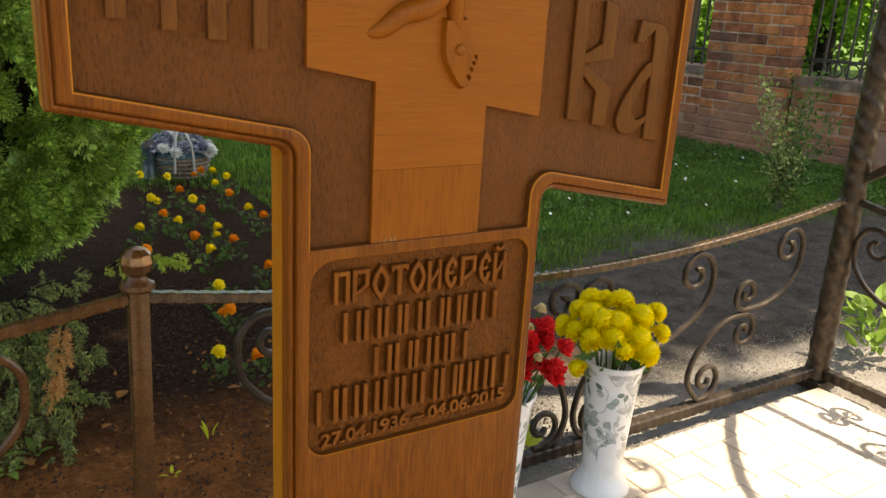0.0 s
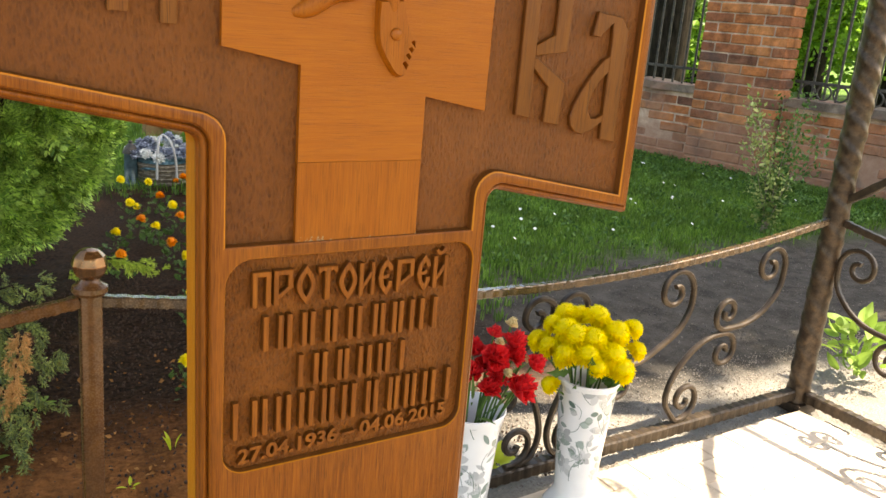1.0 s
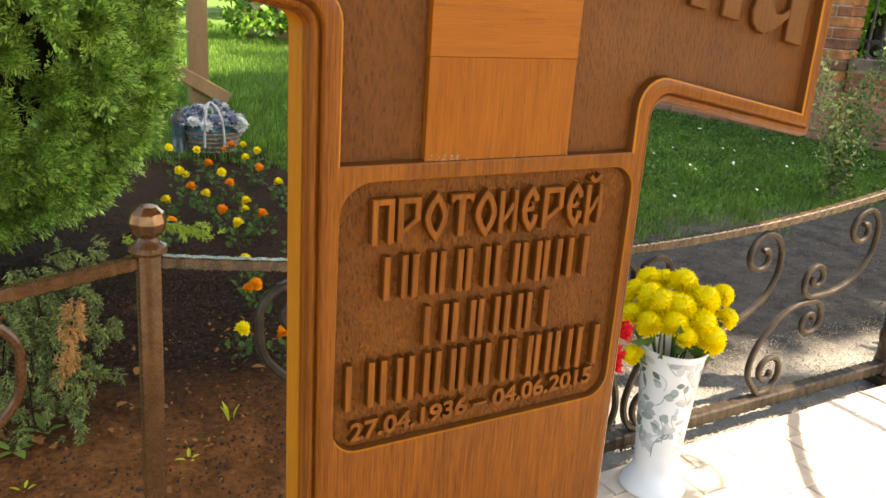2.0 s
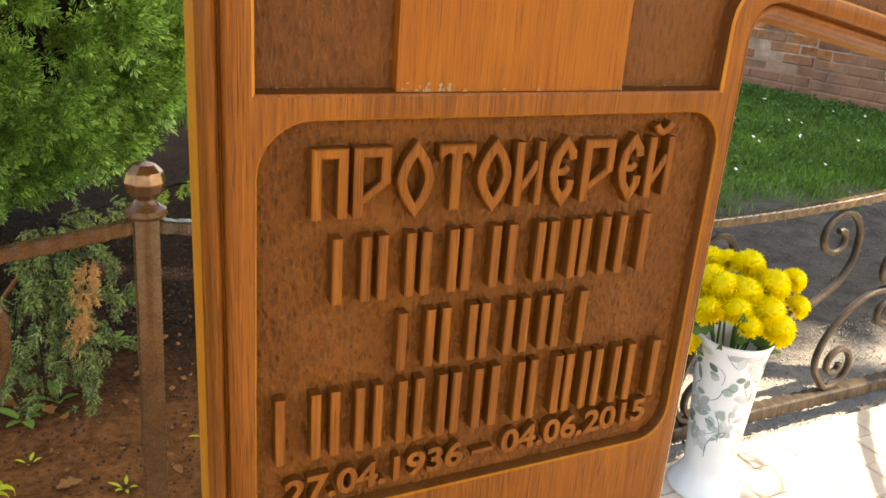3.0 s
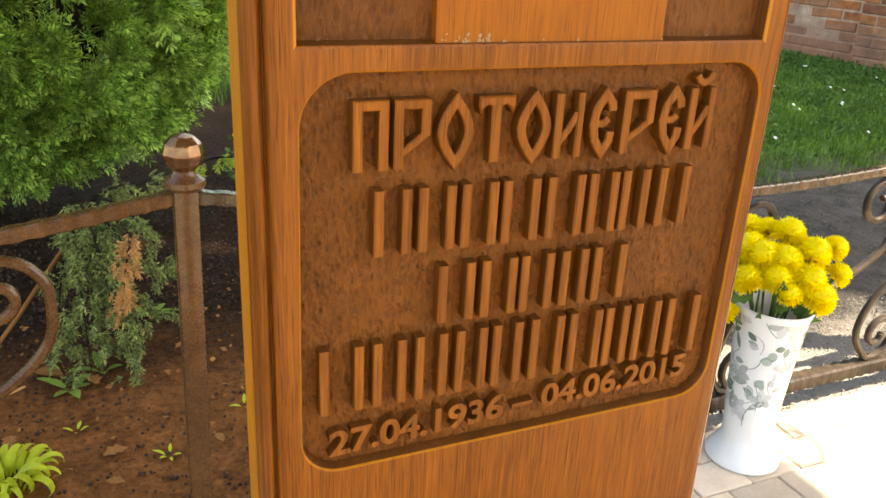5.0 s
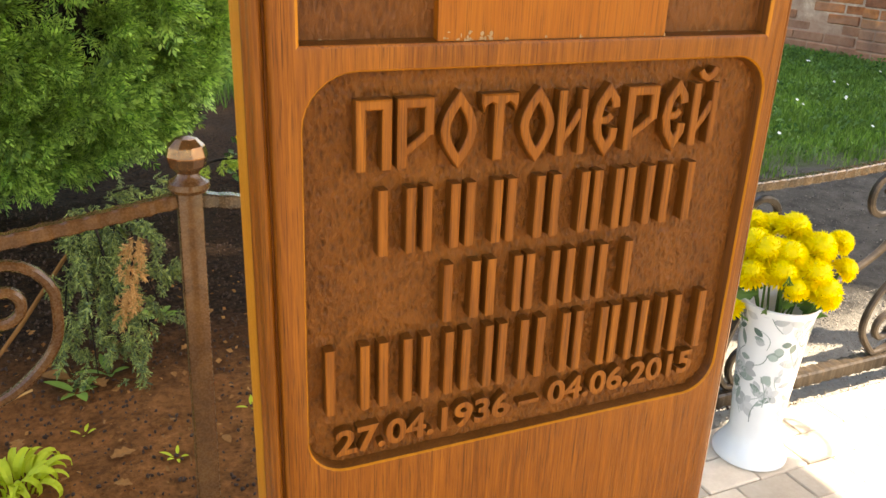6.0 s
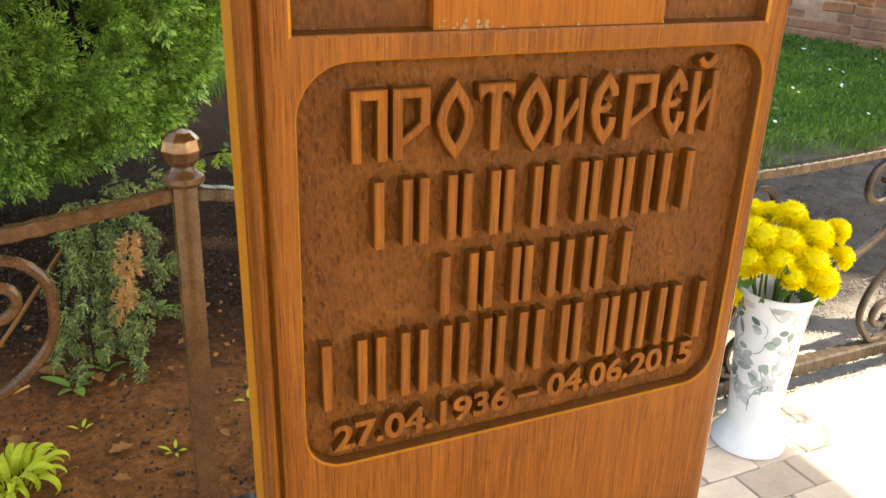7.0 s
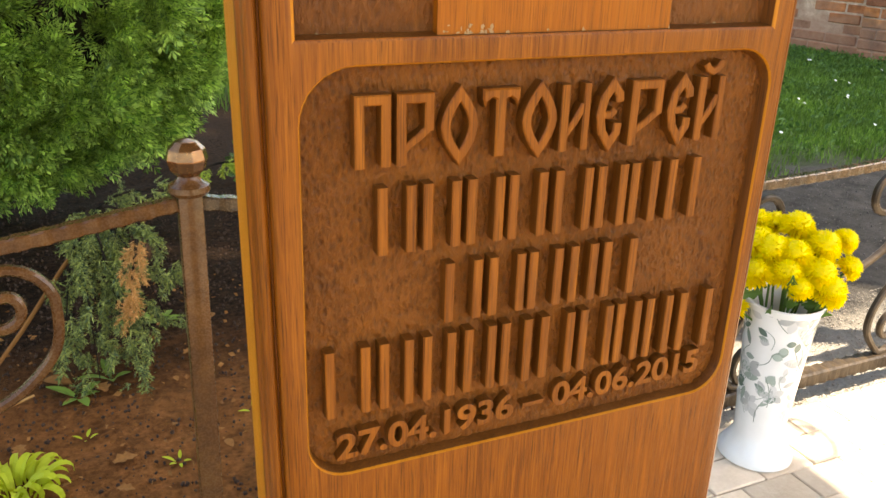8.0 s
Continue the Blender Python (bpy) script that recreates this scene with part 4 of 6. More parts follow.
def sprig():
    """A juniper spray along z: short side shoots, each a brush of scale needles."""
    verts, faces = [], []

    def brush(p, d, l, n):
        u = d.orthogonal().normalized()
        w = d.cross(u)
        for i in range(n):
            q = p + d * (l * i / n)
            for j in range(3):
                a = 2.4 * i + 2.09 * j
                o = (u * math.cos(a) + w * math.sin(a) + d * 1.1).normalized()
                s = o.cross(d).normalized() * 0.030
                k = len(verts)
                e = q + o * 0.17
                verts.extend([tuple(q - s * 0.6), tuple(q.lerp(e, 0.5) + s), tuple(e), tuple(q.lerp(e, 0.5) - s)])
                faces.append((k, k + 1, k + 2, k + 3))

    brush(Vector((0, 0, 0.25)), Vector((0, 0, 1)), 0.7, 7)
    for i in range(6):
        a = 2.2 * i
        brush(Vector((0, 0, 0.08 + 0.11 * i)), Vector((math.cos(a), math.sin(a), 0.9)).normalized(), 0.42 - 0.03 * i, 4)
    return verts, faces


def frond():
    """A stubby flat frond of thuja: short overlapping scale-like lobes along a few ribs, growing along z."""
    verts, faces = [], []
    for a, l in ((0, 1.0), (28, 0.78), (-28, 0.78), (55, 0.55), (-55, 0.55)):
        d = Vector((math.sin(radians(a)), 0.10 * math.cos(radians(3 * a)), math.cos(radians(a))))
        s = Vector((d.z, 0, -d.x))
        n = 4 if l > 0.6 else 2
        for i in range(n):
            p, t = d * (l * (0.12 + 0.72 * i / n)), l * (0.36 - 0.02 * i)
            for side in (-1, 1):
                k = len(verts)
                e = p + (d * 0.8 + s * side * 0.62).normalized() * t + Vector((0, -0.06 * t, 0))
                verts.extend([tuple(p), tuple(p.lerp(e, 0.6) + s * side * t * 0.16), tuple(e), tuple(p.lerp(e, 0.55) + d * t * 0.13)])
                faces.append((k, k + 1, k + 2, k + 3))
        k = len(verts)
        e = d * l
        verts.extend([tuple(d * l * 0.7), tuple(d * l * 0.85 + s * 0.06), tuple(e), tuple(d * l * 0.85 - s * 0.06)])
        faces.append((k, k + 1, k + 2, k + 3))
    return verts, faces


FAN = frond()
NEEDLES = sprig()


def conifer(name, label, at, height, radius, sprays, size, material, seed, bare=0.06, lean=0.0):
    ob = thing(name, label, "shrub", at)
    r = random.Random(seed)
    bm = bmesh.new()
    sweep(bm, [(lean * z * z * 0.2, 0, z) for z in (-0.05, height * 0.3, height * 0.6, height * 0.9)], circle(1.0, 8), sizes=[0.05 * radius + 0.012, 0.04 * radius + 0.008, 0.025 * radius + 0.004, 0.004])
    part("trunk", bm, BARK, ob)
    places = []

    def skin(a, t):
        full = radius * (1 - t) ** (0.62 if height > 1 else 0.3) * min(1.0, 0.62 + 3.0 * t)
        z = t * height / 3
        return full * (1 + 0.16 * noise.noise((math.cos(a) * 2.2 + seed, math.sin(a) * 2.2, z * 7)) + 0.08 * noise.noise((math.cos(a) * 6, math.sin(a) * 6 + seed, z * 18)))

    if sprays > 2000:
        # dark core added inside the crown, standing for the shade between tufts
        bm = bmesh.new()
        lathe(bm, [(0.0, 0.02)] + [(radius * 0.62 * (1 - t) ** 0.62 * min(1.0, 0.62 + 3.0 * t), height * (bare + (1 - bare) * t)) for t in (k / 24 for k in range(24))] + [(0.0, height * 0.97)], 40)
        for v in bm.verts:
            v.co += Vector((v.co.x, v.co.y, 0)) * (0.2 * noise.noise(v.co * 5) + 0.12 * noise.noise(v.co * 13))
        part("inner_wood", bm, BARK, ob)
        # tufts of sprays, closest at eye height and below
        for k in range(sprays // 23):
            t = r.random() * (0.34 if k % 4 else 1.0)
            a = r.uniform(0, 2 * math.pi) if k % 4 == 0 else radians(r.uniform(-160, 40))
            c = Vector((skin(a, t) * math.cos(a), skin(a, t) * math.sin(a), height * (bare + (1 - bare) * t)))
            out = Vector((math.cos(a), math.sin(a), r.uniform(-0.1, 0.7))).normalized()
            # boughs with dark gaps between them
            gap = noise.noise(Vector((c.x * 7, c.y * 7, c.z * 9)))
            if gap < -0.12 and k % 5:
                continue
            c += out * (0.05 * gap - r.random() ** 2 * 0.11)
            big = r.uniform(0.028, 0.062)
            for _ in range(36):
                d = (out + Vector((r.gauss(0, 0.6), r.gauss(0, 0.6), r.gauss(0, 0.6)))).normalized()
                places.append(toward(c + d * big * r.uniform(0.3, 1.0), d + Vector((0, 0, -0.15)), r.uniform(0, 6.28), size * r.uniform(0.55, 1.2) * (0.5 + big * 10)))
    else:
        for _ in range(sprays):
            t, a = r.random() ** 0.8, r.uniform(0, 2 * math.pi)
            k = skin(a, t) * (1 - 0.75 * r.random() ** 1.4)
            d = Vector((math.cos(a), math.sin(a), r.uniform(-0.1, 1.1))) + Vector((r.uniform(-1, 1), r.uniform(-1, 1), r.uniform(-0.5, 0.5))) * 0.45
            places.append(toward(Vector((k * math.cos(a), k * math.sin(a), height * (bare + (1 - bare) * t))), d, r.uniform(0, 6.28), size * r.uniform(0.6, 1.25)))
    v, f = scatter(FAN, places)
    raw_part("crown", v, f, material, ob)
    return ob


thuja = conifer("thuja", "dense green thuja with fan-like sprays beside the flower bed", (-0.48, 2.2, 0), 3.0, 0.725, 26000, 0.063, THUJA, 3)


def airy_shrub(at, height, seed):
    ob = thing("young_shrub", "loose young shrub with pale leaf tips before the brick wall", "shrub", at)
    r = random.Random(seed)
    leaf = ([(0, 0, 0), (0.26, 0.05, 0.45), (0, 0, 1.0), (-0.26, 0.05, 0.45)], [(0, 1, 2), (0, 2, 3)])
    for k in range(16):
        a, q = 2.4 * k, r.uniform(0.03, 0.20)
        pale = math.cos(a - 2.6) > 0.3
        top = Vector((q * math.cos(a) + 0.05, q * math.sin(a), height * (r.uniform(0.75, 1.0) if k < 4 else r.uniform(0.35, 0.85))))
        line = [Vector((0.3 * top.x * t + 0.7 * top.x * t * t, 0.3 * top.y * t + 0.7 * top.y * t * t, top.z * t)) + Vector((0.012 * math.sin(5 * t + k), 0.012 * math.cos(4 * t + k), 0)) for t in (i / 10 for i in range(11))]
        bm = bmesh.new()
        sweep(bm, line, circle(1.0, 5), sizes=[0.0034 - 0.00026 * i for i in range(11)])
        stem = part("stem", bm, WICKER, ob)
        places = []
        for _ in range(150):
            t = 0.15 + 0.85 * r.random()
            p = line[min(10, int(t * 10.99))] + Vector((r.gauss(0, 0.030), r.gauss(0, 0.030), r.gauss(0, 0.030)))
            places.append(toward(p, (r.uniform(-1, 1), r.uniform(-1, 1), r.uniform(-0.2, 1.2)), r.uniform(0, 6.28), r.uniform(0.014, 0.032)))
        v, f = scatter(leaf, places)
        raw_part("foliage", v, f, PALE_TIP if pale else LEAF, stem)
    return ob


airy_shrub((3.10, 2.03, 0), 0.74, 11)
# drooping juniper branches behind the railing
juniper = thing("juniper", "grey-green juniper with drooping branches and one withered twig", "shrub", (-0.16, 1.38, 0))
r = random.Random(21)


def bough(start, end, droop, n, size, material, name, spread):
    bm = bmesh.new()
    a, b = Vector(start), Vector(end)
    line = [a.lerp(b, t) + Vector((0, 0, droop * 4 * t * (1 - t))) for t in (i / 12 for i in range(13))]
    sweep(bm, line, circle(1.0, 6), sizes=[0.0035 - 0.0027 * i / 12 for i in range(13)])
    limb = part("branch", bm, BARK, juniper)
    places = []
    for _ in range(n):
        t = r.random() ** 0.7
        p = line[min(12, int(t * 12.99))] + Vector((r.gauss(0, spread), r.gauss(0, spread), r.gauss(0, spread)))
        d = (b - a).normalized() * 0.6 + Vector((r.uniform(-1, 1), r.uniform(-1, 1), r.uniform(-1.7, -0.1)))
        places.append(toward(p, d, r.uniform(0, 6.28), size * r.uniform(0.6, 1.2)))
    v, f = scatter(NEEDLES, places)
    raw_part(name, v, f, material, limb)


for start, end, droop, n, spread in (
        ((-0.02, 0.02, 0.23), (0.05, -0.22, 0.03), 0.04, 70, 0.014), ((-0.03, 0.00, 0.24), (-0.02, -0.22, 0.02), 0.05, 70, 0.016), ((-0.02, 0.00, 0.22), (-0.07, -0.18, 0.06), 0.05, 56, 0.016),
        ((0.00, 0.00, 0.24), (0.10, -0.14, 0.09), 0.04, 54, 0.013), ((0.02, 0.00, 0.26), (0.12, -0.10, 0.17), 0.03, 30, 0.010), ((-0.01, 0.00, 0.25), (0.03, -0.18, 0.06), 0.05, 56, 0.014),
        ((0.02, -0.02, 0.25), (0.07, -0.20, 0.02), 0.04, 46, 0.011), ((0.00, 0.02, 0.24), (0.11, 0.02, 0.27), 0.02, 22, 0.010)):
    bough(start, end, droop, int(n * 0.85), 0.044, JUNIPER, "foliage", spread)
bough((0.15, -0.04, 0.30), (0.335, -0.08, 0.315), 0.036, 30, 0.034, YOUNG, "foliage", 0.005)
bough((0.068, -0.165, 0.250), (0.042, -0.185, 0.120), 0.010, 70, 0.028, WITHERED, "withered_foliage", 0.008)
bm = bmesh.new()
sweep(bm, [(-0.20, -0.16, 0.02), (-0.14, -0.10, 0.075), (-0.06, -0.02, 0.16), (-0.03, 0.00, 0.19)], circle(1.0, 7), sizes=[0.0035, 0.0042, 0.0042, 0.0022])
part("branch", bm, DEAD, juniper, "bare reddish-brown branch")


def blades(region, n, height, seed, keep=lambda x, y, r: True):
    r = random.Random(seed)
    x0, y0, x1, y1 = region
    v, f = [], []
    for _ in range(n):
        x, y = r.uniform(x0, x1), r.uniform(y0, y1)
        if not keep(x, y, r):
            continue
        h, a = height * r.uniform(0.45, 1.25), r.uniform(0, 6.28)
        w, l = 0.0022 + 0.012 * h, r.uniform(0.15, 0.75) * h
        c, s = math.cos(a), math.sin(a)
        b = r.uniform(0, 6.28)
        lx, ly = l * math.cos(b), l * math.sin(b)
        k = len(v)
        v += [(x - c * w, y - s * w, -0.012), (x + c * w, y + s * w, -0.012), (x + c * w * 0.7 + lx * 0.35, y + s * w * 0.7 + ly * 0.35, h * 0.6), (x - c * w * 0.7 + lx * 0.35, y - s * w * 0.7 + ly * 0.35, h * 0.6), (x + lx, y + ly, h)]
        f += [(k, k + 1, k + 2, k + 3), (k + 3, k + 2, k + 4)]
    return v, f


def lawn_edge(x, y, r):
    """The lawn thins out towards the trodden soil on one side and the flower bed on the other."""
    e = noise.noise((x * 2.5, y * 2.5, 5)) * 0.3 + noise.noise((x * 9, y * 9, 2)) * 0.22
    if x > 1.25:
        d = min(y - 1.66 - 0.085 * x, 4.25 + 0.22 * (3.88 - y) - x + 0.3) + e
    else:
        d = max(y - 3.3, x - 1.05 - 0.2 * (2.4 - y)) + e
    return r.random() < (d + 0.12) / 0.4


v, f = blades((0.9, 1.5, 4.9, 5.2), 150000, 0.027, 4, lawn_edge)
lawn = raw_part("lawn", v, f, GRASS, None, "short green grass before the brick wall", "stuff")
tagged(lawn, category="grass")
v, f = blades((0.3, 3.2, 3.4, 12.0), 60000, 0.06, 5, lawn_edge)
far_lawn = raw_part("lawn", v, f, GRASS, None, "mown grass beyond the flower bed", "stuff")
tagged(far_lawn, category="grass")
# broad-leaved herbs in the grass, thickest along the wall
r = random.Random(19)
HERB = ([(0, 0, 0), (0.32, 0.06, 0.45), (0.22, 0.0, 0.85), (0, -0.06, 1.0), (-0.22, 0.0, 0.85), (-0.32, 0.06, 0.45)], [(0, 1, 2, 3), (0, 3, 4, 5)])
spots = []
for _ in range(1500):
    t = r.random()
    cx, cy = (r.uniform(1.3, 4.2), r.uniform(1.9, 4.2)) if t < 0.6 else (r.uniform(3.7, 4.5), r.uniform(2.0, 4.3))
    if cx > 4.18 + 0.22 * (3.88 - cy):
        continue
    for _ in range(7):
        a = r.uniform(0, 6.28)
        spots.append(toward((cx + r.gauss(0, 0.02), cy + r.gauss(0, 0.02), r.uniform(0.0, 0.04)), (math.cos(a), math.sin(a), r.uniform(0.2, 1.6)), r.uniform(0, 6.28), r.uniform(0.010, 0.024)))
v, f = scatter(HERB, spots)
tagged(raw_part("lawn_herbs", v, f, LEAF, None, "broad-leaved weeds growing in the grass by the wall", "stuff"), category="weeds")


def petal_ball(layers, per, radius, slim, seed, cup=0.25, heart=0.0):
    """A many-petalled head growing along z from the origin."""
    r = random.Random(seed)
    verts, faces = [], []
    for i in range(layers):
        t = i / max(1, layers - 1)
        for j in range(int(per * (1 - 0.65 * t))):
            a = 2 * math.pi * (j + 0.5 * i) / int(per * (1 - 0.65 * t)) + r.uniform(-0.12, 0.12)
            tilt = radians(-12 + 92 * t + r.uniform(-8, 8))
            l = radius * (1.0 - 0.28 * t) * r.uniform(0.88, 1.1)
            d = Vector((math.cos(a) * math.cos(tilt), math.sin(a) * math.cos(tilt), math.sin(tilt)))
            s = Vector((-math.sin(a), math.cos(a), 0)) * l * slim
            base = Vector((0, 0, radius * 0.25 * t))
            up = d.cross(s).normalized() * -cup * l * 0.3
            m, e = base + d * l * 0.6 - up * 0.4, base + d * l + up
            k = len(verts)
            verts += [tuple(base), tuple(m + s), tuple(e), tuple(m - s)]
            faces += [(k, k + 1, k + 2), (k, k + 2, k + 3)]
    if heart:
        bm = bmesh.new()
        bmesh.ops.create_icosphere(bm, subdivisions=3, radius=radius * heart, matrix=Matrix.Translation((0, 0, radius * 0.22)))
        k = len(verts)
        verts += [tuple(v.co) for v in bm.verts]
        faces += [tuple(v.index + k for v in f.verts) for f in bm.faces]
        bm.free()
    return verts, faces


def ruffled(seed, radius=0.025):
    """A carnation head: crumpled layers with toothed edges."""
    r = random.Random(seed)
    verts, faces = [], []
    for i in range(7):
        t, n = i / 6, 20
        ra, h = radius * (1 - 0.62 * t), radius * (0.15 + 1.0 * t)
        k = len(verts)
        ph = r.uniform(0, 6.28)
        for q in (0.15, 0.6, 1.0):
            for j in range(n):
                a = 2 * math.pi * j / n
                w = 1 + q * (0.16 * math.sin(5 * a + ph) + 0.13 * (1 if j % 2 else -1) * q + r.uniform(-0.08, 0.08))
                z = h * q - radius * 0.35 * (1 - q) + q * radius * (0.16 * math.sin(7 * a + ph * 2) + r.uniform(-0.06, 0.06))
                verts.append((ra * q * w * math.cos(a), ra * q * w * math.sin(a), z))
        for q in range(2):
            for j in range(n):
                a, b = k + q * n + j, k + q * n + (j + 1) % n
                faces.append((a, b, b + n, a + n))
    # green calyx neck
    return verts, faces


def leaf_shape(length, width, curl=0.3, lobes=0):
    """A single leaf growing along z, a strip of quads with a folded midrib."""
    verts, faces = [], []
    n = 6
    for i in range(n + 1):
        t = i / n
        w = width * math.sin(math.pi * min(1, t * 0.92 + 0.06)) ** 0.8 * (1 + (0.3 * (-1) ** i if lobes else 0))
        y = -curl * length * t * t
        verts += [(-w / 2, y + 0.12 * w, t * length), (0, y, t * length), (w / 2, y + 0.12 * w, t * length)]
    for i in range(n):
        for j in range(2):
            a = 3 * i + j
            faces.append((a, a + 1, a + 4, a + 3))
    return verts, faces


HEADS = {}


def head_mesh(key, data, material):
    if key not in HEADS:
        me = bpy.data.meshes.new(key)
        me.from_pydata(*[data[0], [], data[1]])
        me.materials.append(material)
        HEADS[key] = me
    return HEADS[key]


def put_mesh(name, me, parent, m, label=""):
    ob = new(name, me)
    ob.parent = parent
    ob.matrix_basis = m
    return tagged(ob, label)


# ---------------------------------------------------------------- vases with flowers
VASE = [(r, z * 0.962) for r, z in (
    (0.0, 0.0), (0.054, 0.0), (0.0575, 0.003), (0.0575, 0.008), (0.052, 0.017), (0.043, 0.032), (0.0385, 0.043), (0.0375, 0.052), (0.039, 0.075), (0.0425, 0.13), (0.0465, 0.19),
    (0.0505, 0.245), (0.054, 0.268), (0.058, 0.280), (0.0585, 0.2835), (0.0565, 0.2850), (0.052, 0.276), (0.046, 0.24), (0.040, 0.18), (0.0, 0.17))]


def vase_radius(z):
    pts = VASE[7:14]
    for (r0, z0), (r1, z1) in zip(pts, pts[1:]):
        if z0 <= z <= z1:
            return r0 + (r1 - r0) * (z - z0) / (z1 - z0)
    return pts[-1][0]


def wrapped(shapes):
    """Flat prints laid round the vase: (angle, height, turn, points, faces)."""
    verts, faces = [], []
    for a0, z0, turn, pts, fs in shapes:
        k = len(verts)
        c, s = math.cos(turn), math.sin(turn)
        for x, z in pts:
            u, w = c * x - s * z, s * x + c * z
            zz = min(0.262, max(0.052, z0 + w))
            rr = vase_radius(zz) + 0.0005
            a = a0 + u / rr
            verts.append((rr * math.cos(a), rr * math.sin(a), zz))
        faces += [tuple(i + k for i in f) for f in fs]
    return verts, faces


def leaf_print(l, w):
    pts, fs = [], []
    for i in range(7):
        t = i / 6
        h = w * math.sin(math.pi * t) ** 0.75 / 2
        pts += [(-h, t * l), (h, t * l)]
    return pts, [(2 * i, 2 * i + 1, 2 * i + 3, 2 * i + 2) for i in range(6)]


def bloom_print(size, r):
    pts, fs = [], []
    for j in range(5):
        a = 1.25 * j + r.uniform(-0.2, 0.2)
        k = len(pts)
        p, q = leaf_print(size, size * 0.62)
        pts += [(math.cos(a) * x - math.sin(a) * z, math.sin(a) * x + math.cos(a) * z) for x, z in p]
        fs += [tuple(i + k for i in f) for f in q]
    return pts, fs


def twig_print(l, bend):
    pts = []
    for i in range(9):
        t = i / 8
        x = bend * math.sin(math.pi * t)
        pts += [(x - 0.0006, t * l), (x + 0.0006, t * l)]
    return pts, [(2 * i, 2 * i + 1, 2 * i + 3, 2 * i + 2) for i in range(8)]


def vase(at, turn, label, seed):
    ob = thing("flower_vase", label, "vase", at, turn, "flower vases on the paving")
    bm = bmesh.new()
    lathe(bm, VASE, 64)
    part("body", bm, PORCELAIN, ob)
    r = random.Random(seed)
    grey, green, twigs = [], [], []
    for k in range(40):
        a, z = 2 * math.pi * k * 0.382, 0.06 + 0.19 * ((k * 0.271) % 1.0)
        t = r.uniform(-0.7, 0.7)
        twigs.append((a, z, t, *twig_print(r.uniform(0.030, 0.055), r.uniform(-0.010, 0.010))))
        if k % 3 == 0:
            grey.append((a + 0.1, z + 0.022, t, *bloom_print(r.uniform(0.018, 0.027), r)))
        for j in range(4):
            d = r.uniform(0.005, 0.06)
            tt = t + r.choice((-1, 1)) * r.uniform(0.5, 1.2)
            rr = vase_radius(min(0.27, z + d * math.cos(t)))
            (grey if r.random() < 0.6 else green).append((a - d * math.sin(t) / rr, z + d * math.cos(t), tt, *leaf_print(r.uniform(0.014, 0.028), r.uniform(0.007, 0.014))))
    for k, shapes in enumerate((grey, twigs + green)):
        v, f = wrapped(shapes)
        raw_part("leaf_pattern", v, f, INK_GREEN if k else INK, ob, "grey leaf pattern printed on the glaze", "stuff")
    return ob


VASE_A, VASE_B = Vector((0.779, 0.617, 0.0)), Vector((0.508, 0.594, 0.0))
vase(VASE_A, 20, "white porcelain vase with grey leaves holding yellow chrysanthemums", 5)
vase(VASE_B, 100, "white porcelain vase with grey leaves holding red carnations", 9)


def bouquet(name, label, at, heads, make, seed, leaf_count, leaf_m):
    ob = thing(name, label, "flowers", at)
    r = random.Random(seed)
    for k, (x, y, z, size, kind) in enumerate(heads):
        p = Vector((x, y, z))
        base = Vector((x * 0.25 + r.uniform(-0.012, 0.012), y * 0.25 + r.uniform(-0.012, 0.012), 0.19))
        out = Vector((x, y, 0)) * 9 + Vector((r.uniform(-0.25, 0.25), r.uniform(-0.25, 0.25), 0.75))
        me = make(kind, k % 3)
        fl = put_mesh("flower", me, ob, toward(p, out, r.uniform(0, 6.28), size * (1.1 if name.startswith("chrys") else 1.12)))
        bm = bmesh.new()
        mid = base.lerp(p, 0.55) + Vector((0, 0, 0.012))
        sweep(bm, [base, mid, p - out.normalized() * 0.003], circle(0.0018, 6))
        part("stem", bm, LEAF, ob)
    for _ in range(leaf_count):
        a, z = r.uniform(0, 6.28), r.uniform(0.255, 0.32)
        rad = r.uniform(0.02, 0.05)
        me = head_mesh("leaf_blade_%d" % r.randrange(3), leaf_shape(0.042, 0.015, 0.35, 1), leaf_m) if name.startswith("chrys") else head_mesh("slim_blade", leaf_shape(0.08, 0.006, 0.3), leaf_m)
        put_mesh("leaf", me, ob, toward((rad * math.cos(a), rad * math.sin(a), z), (math.cos(a), math.sin(a), r.uniform(-0.3, 0.9)), r.uniform(0, 6.28), r.uniform(0.7, 1.1)))
    return ob


def mum(kind, k):
    return head_mesh("mum_%d" % k, petal_ball(14, 56, 1.0, 0.115, 40 + k, 0.75, 0.70), YELLOW)


def carnation(kind, k):
    if kind == "bud":
        return head_mesh("bud_%d" % k, ruffled(70 + k, 0.55), CREAM)
    return head_mesh("carnation_%d" % k, ruffled(60 + k, 1.0), RED)


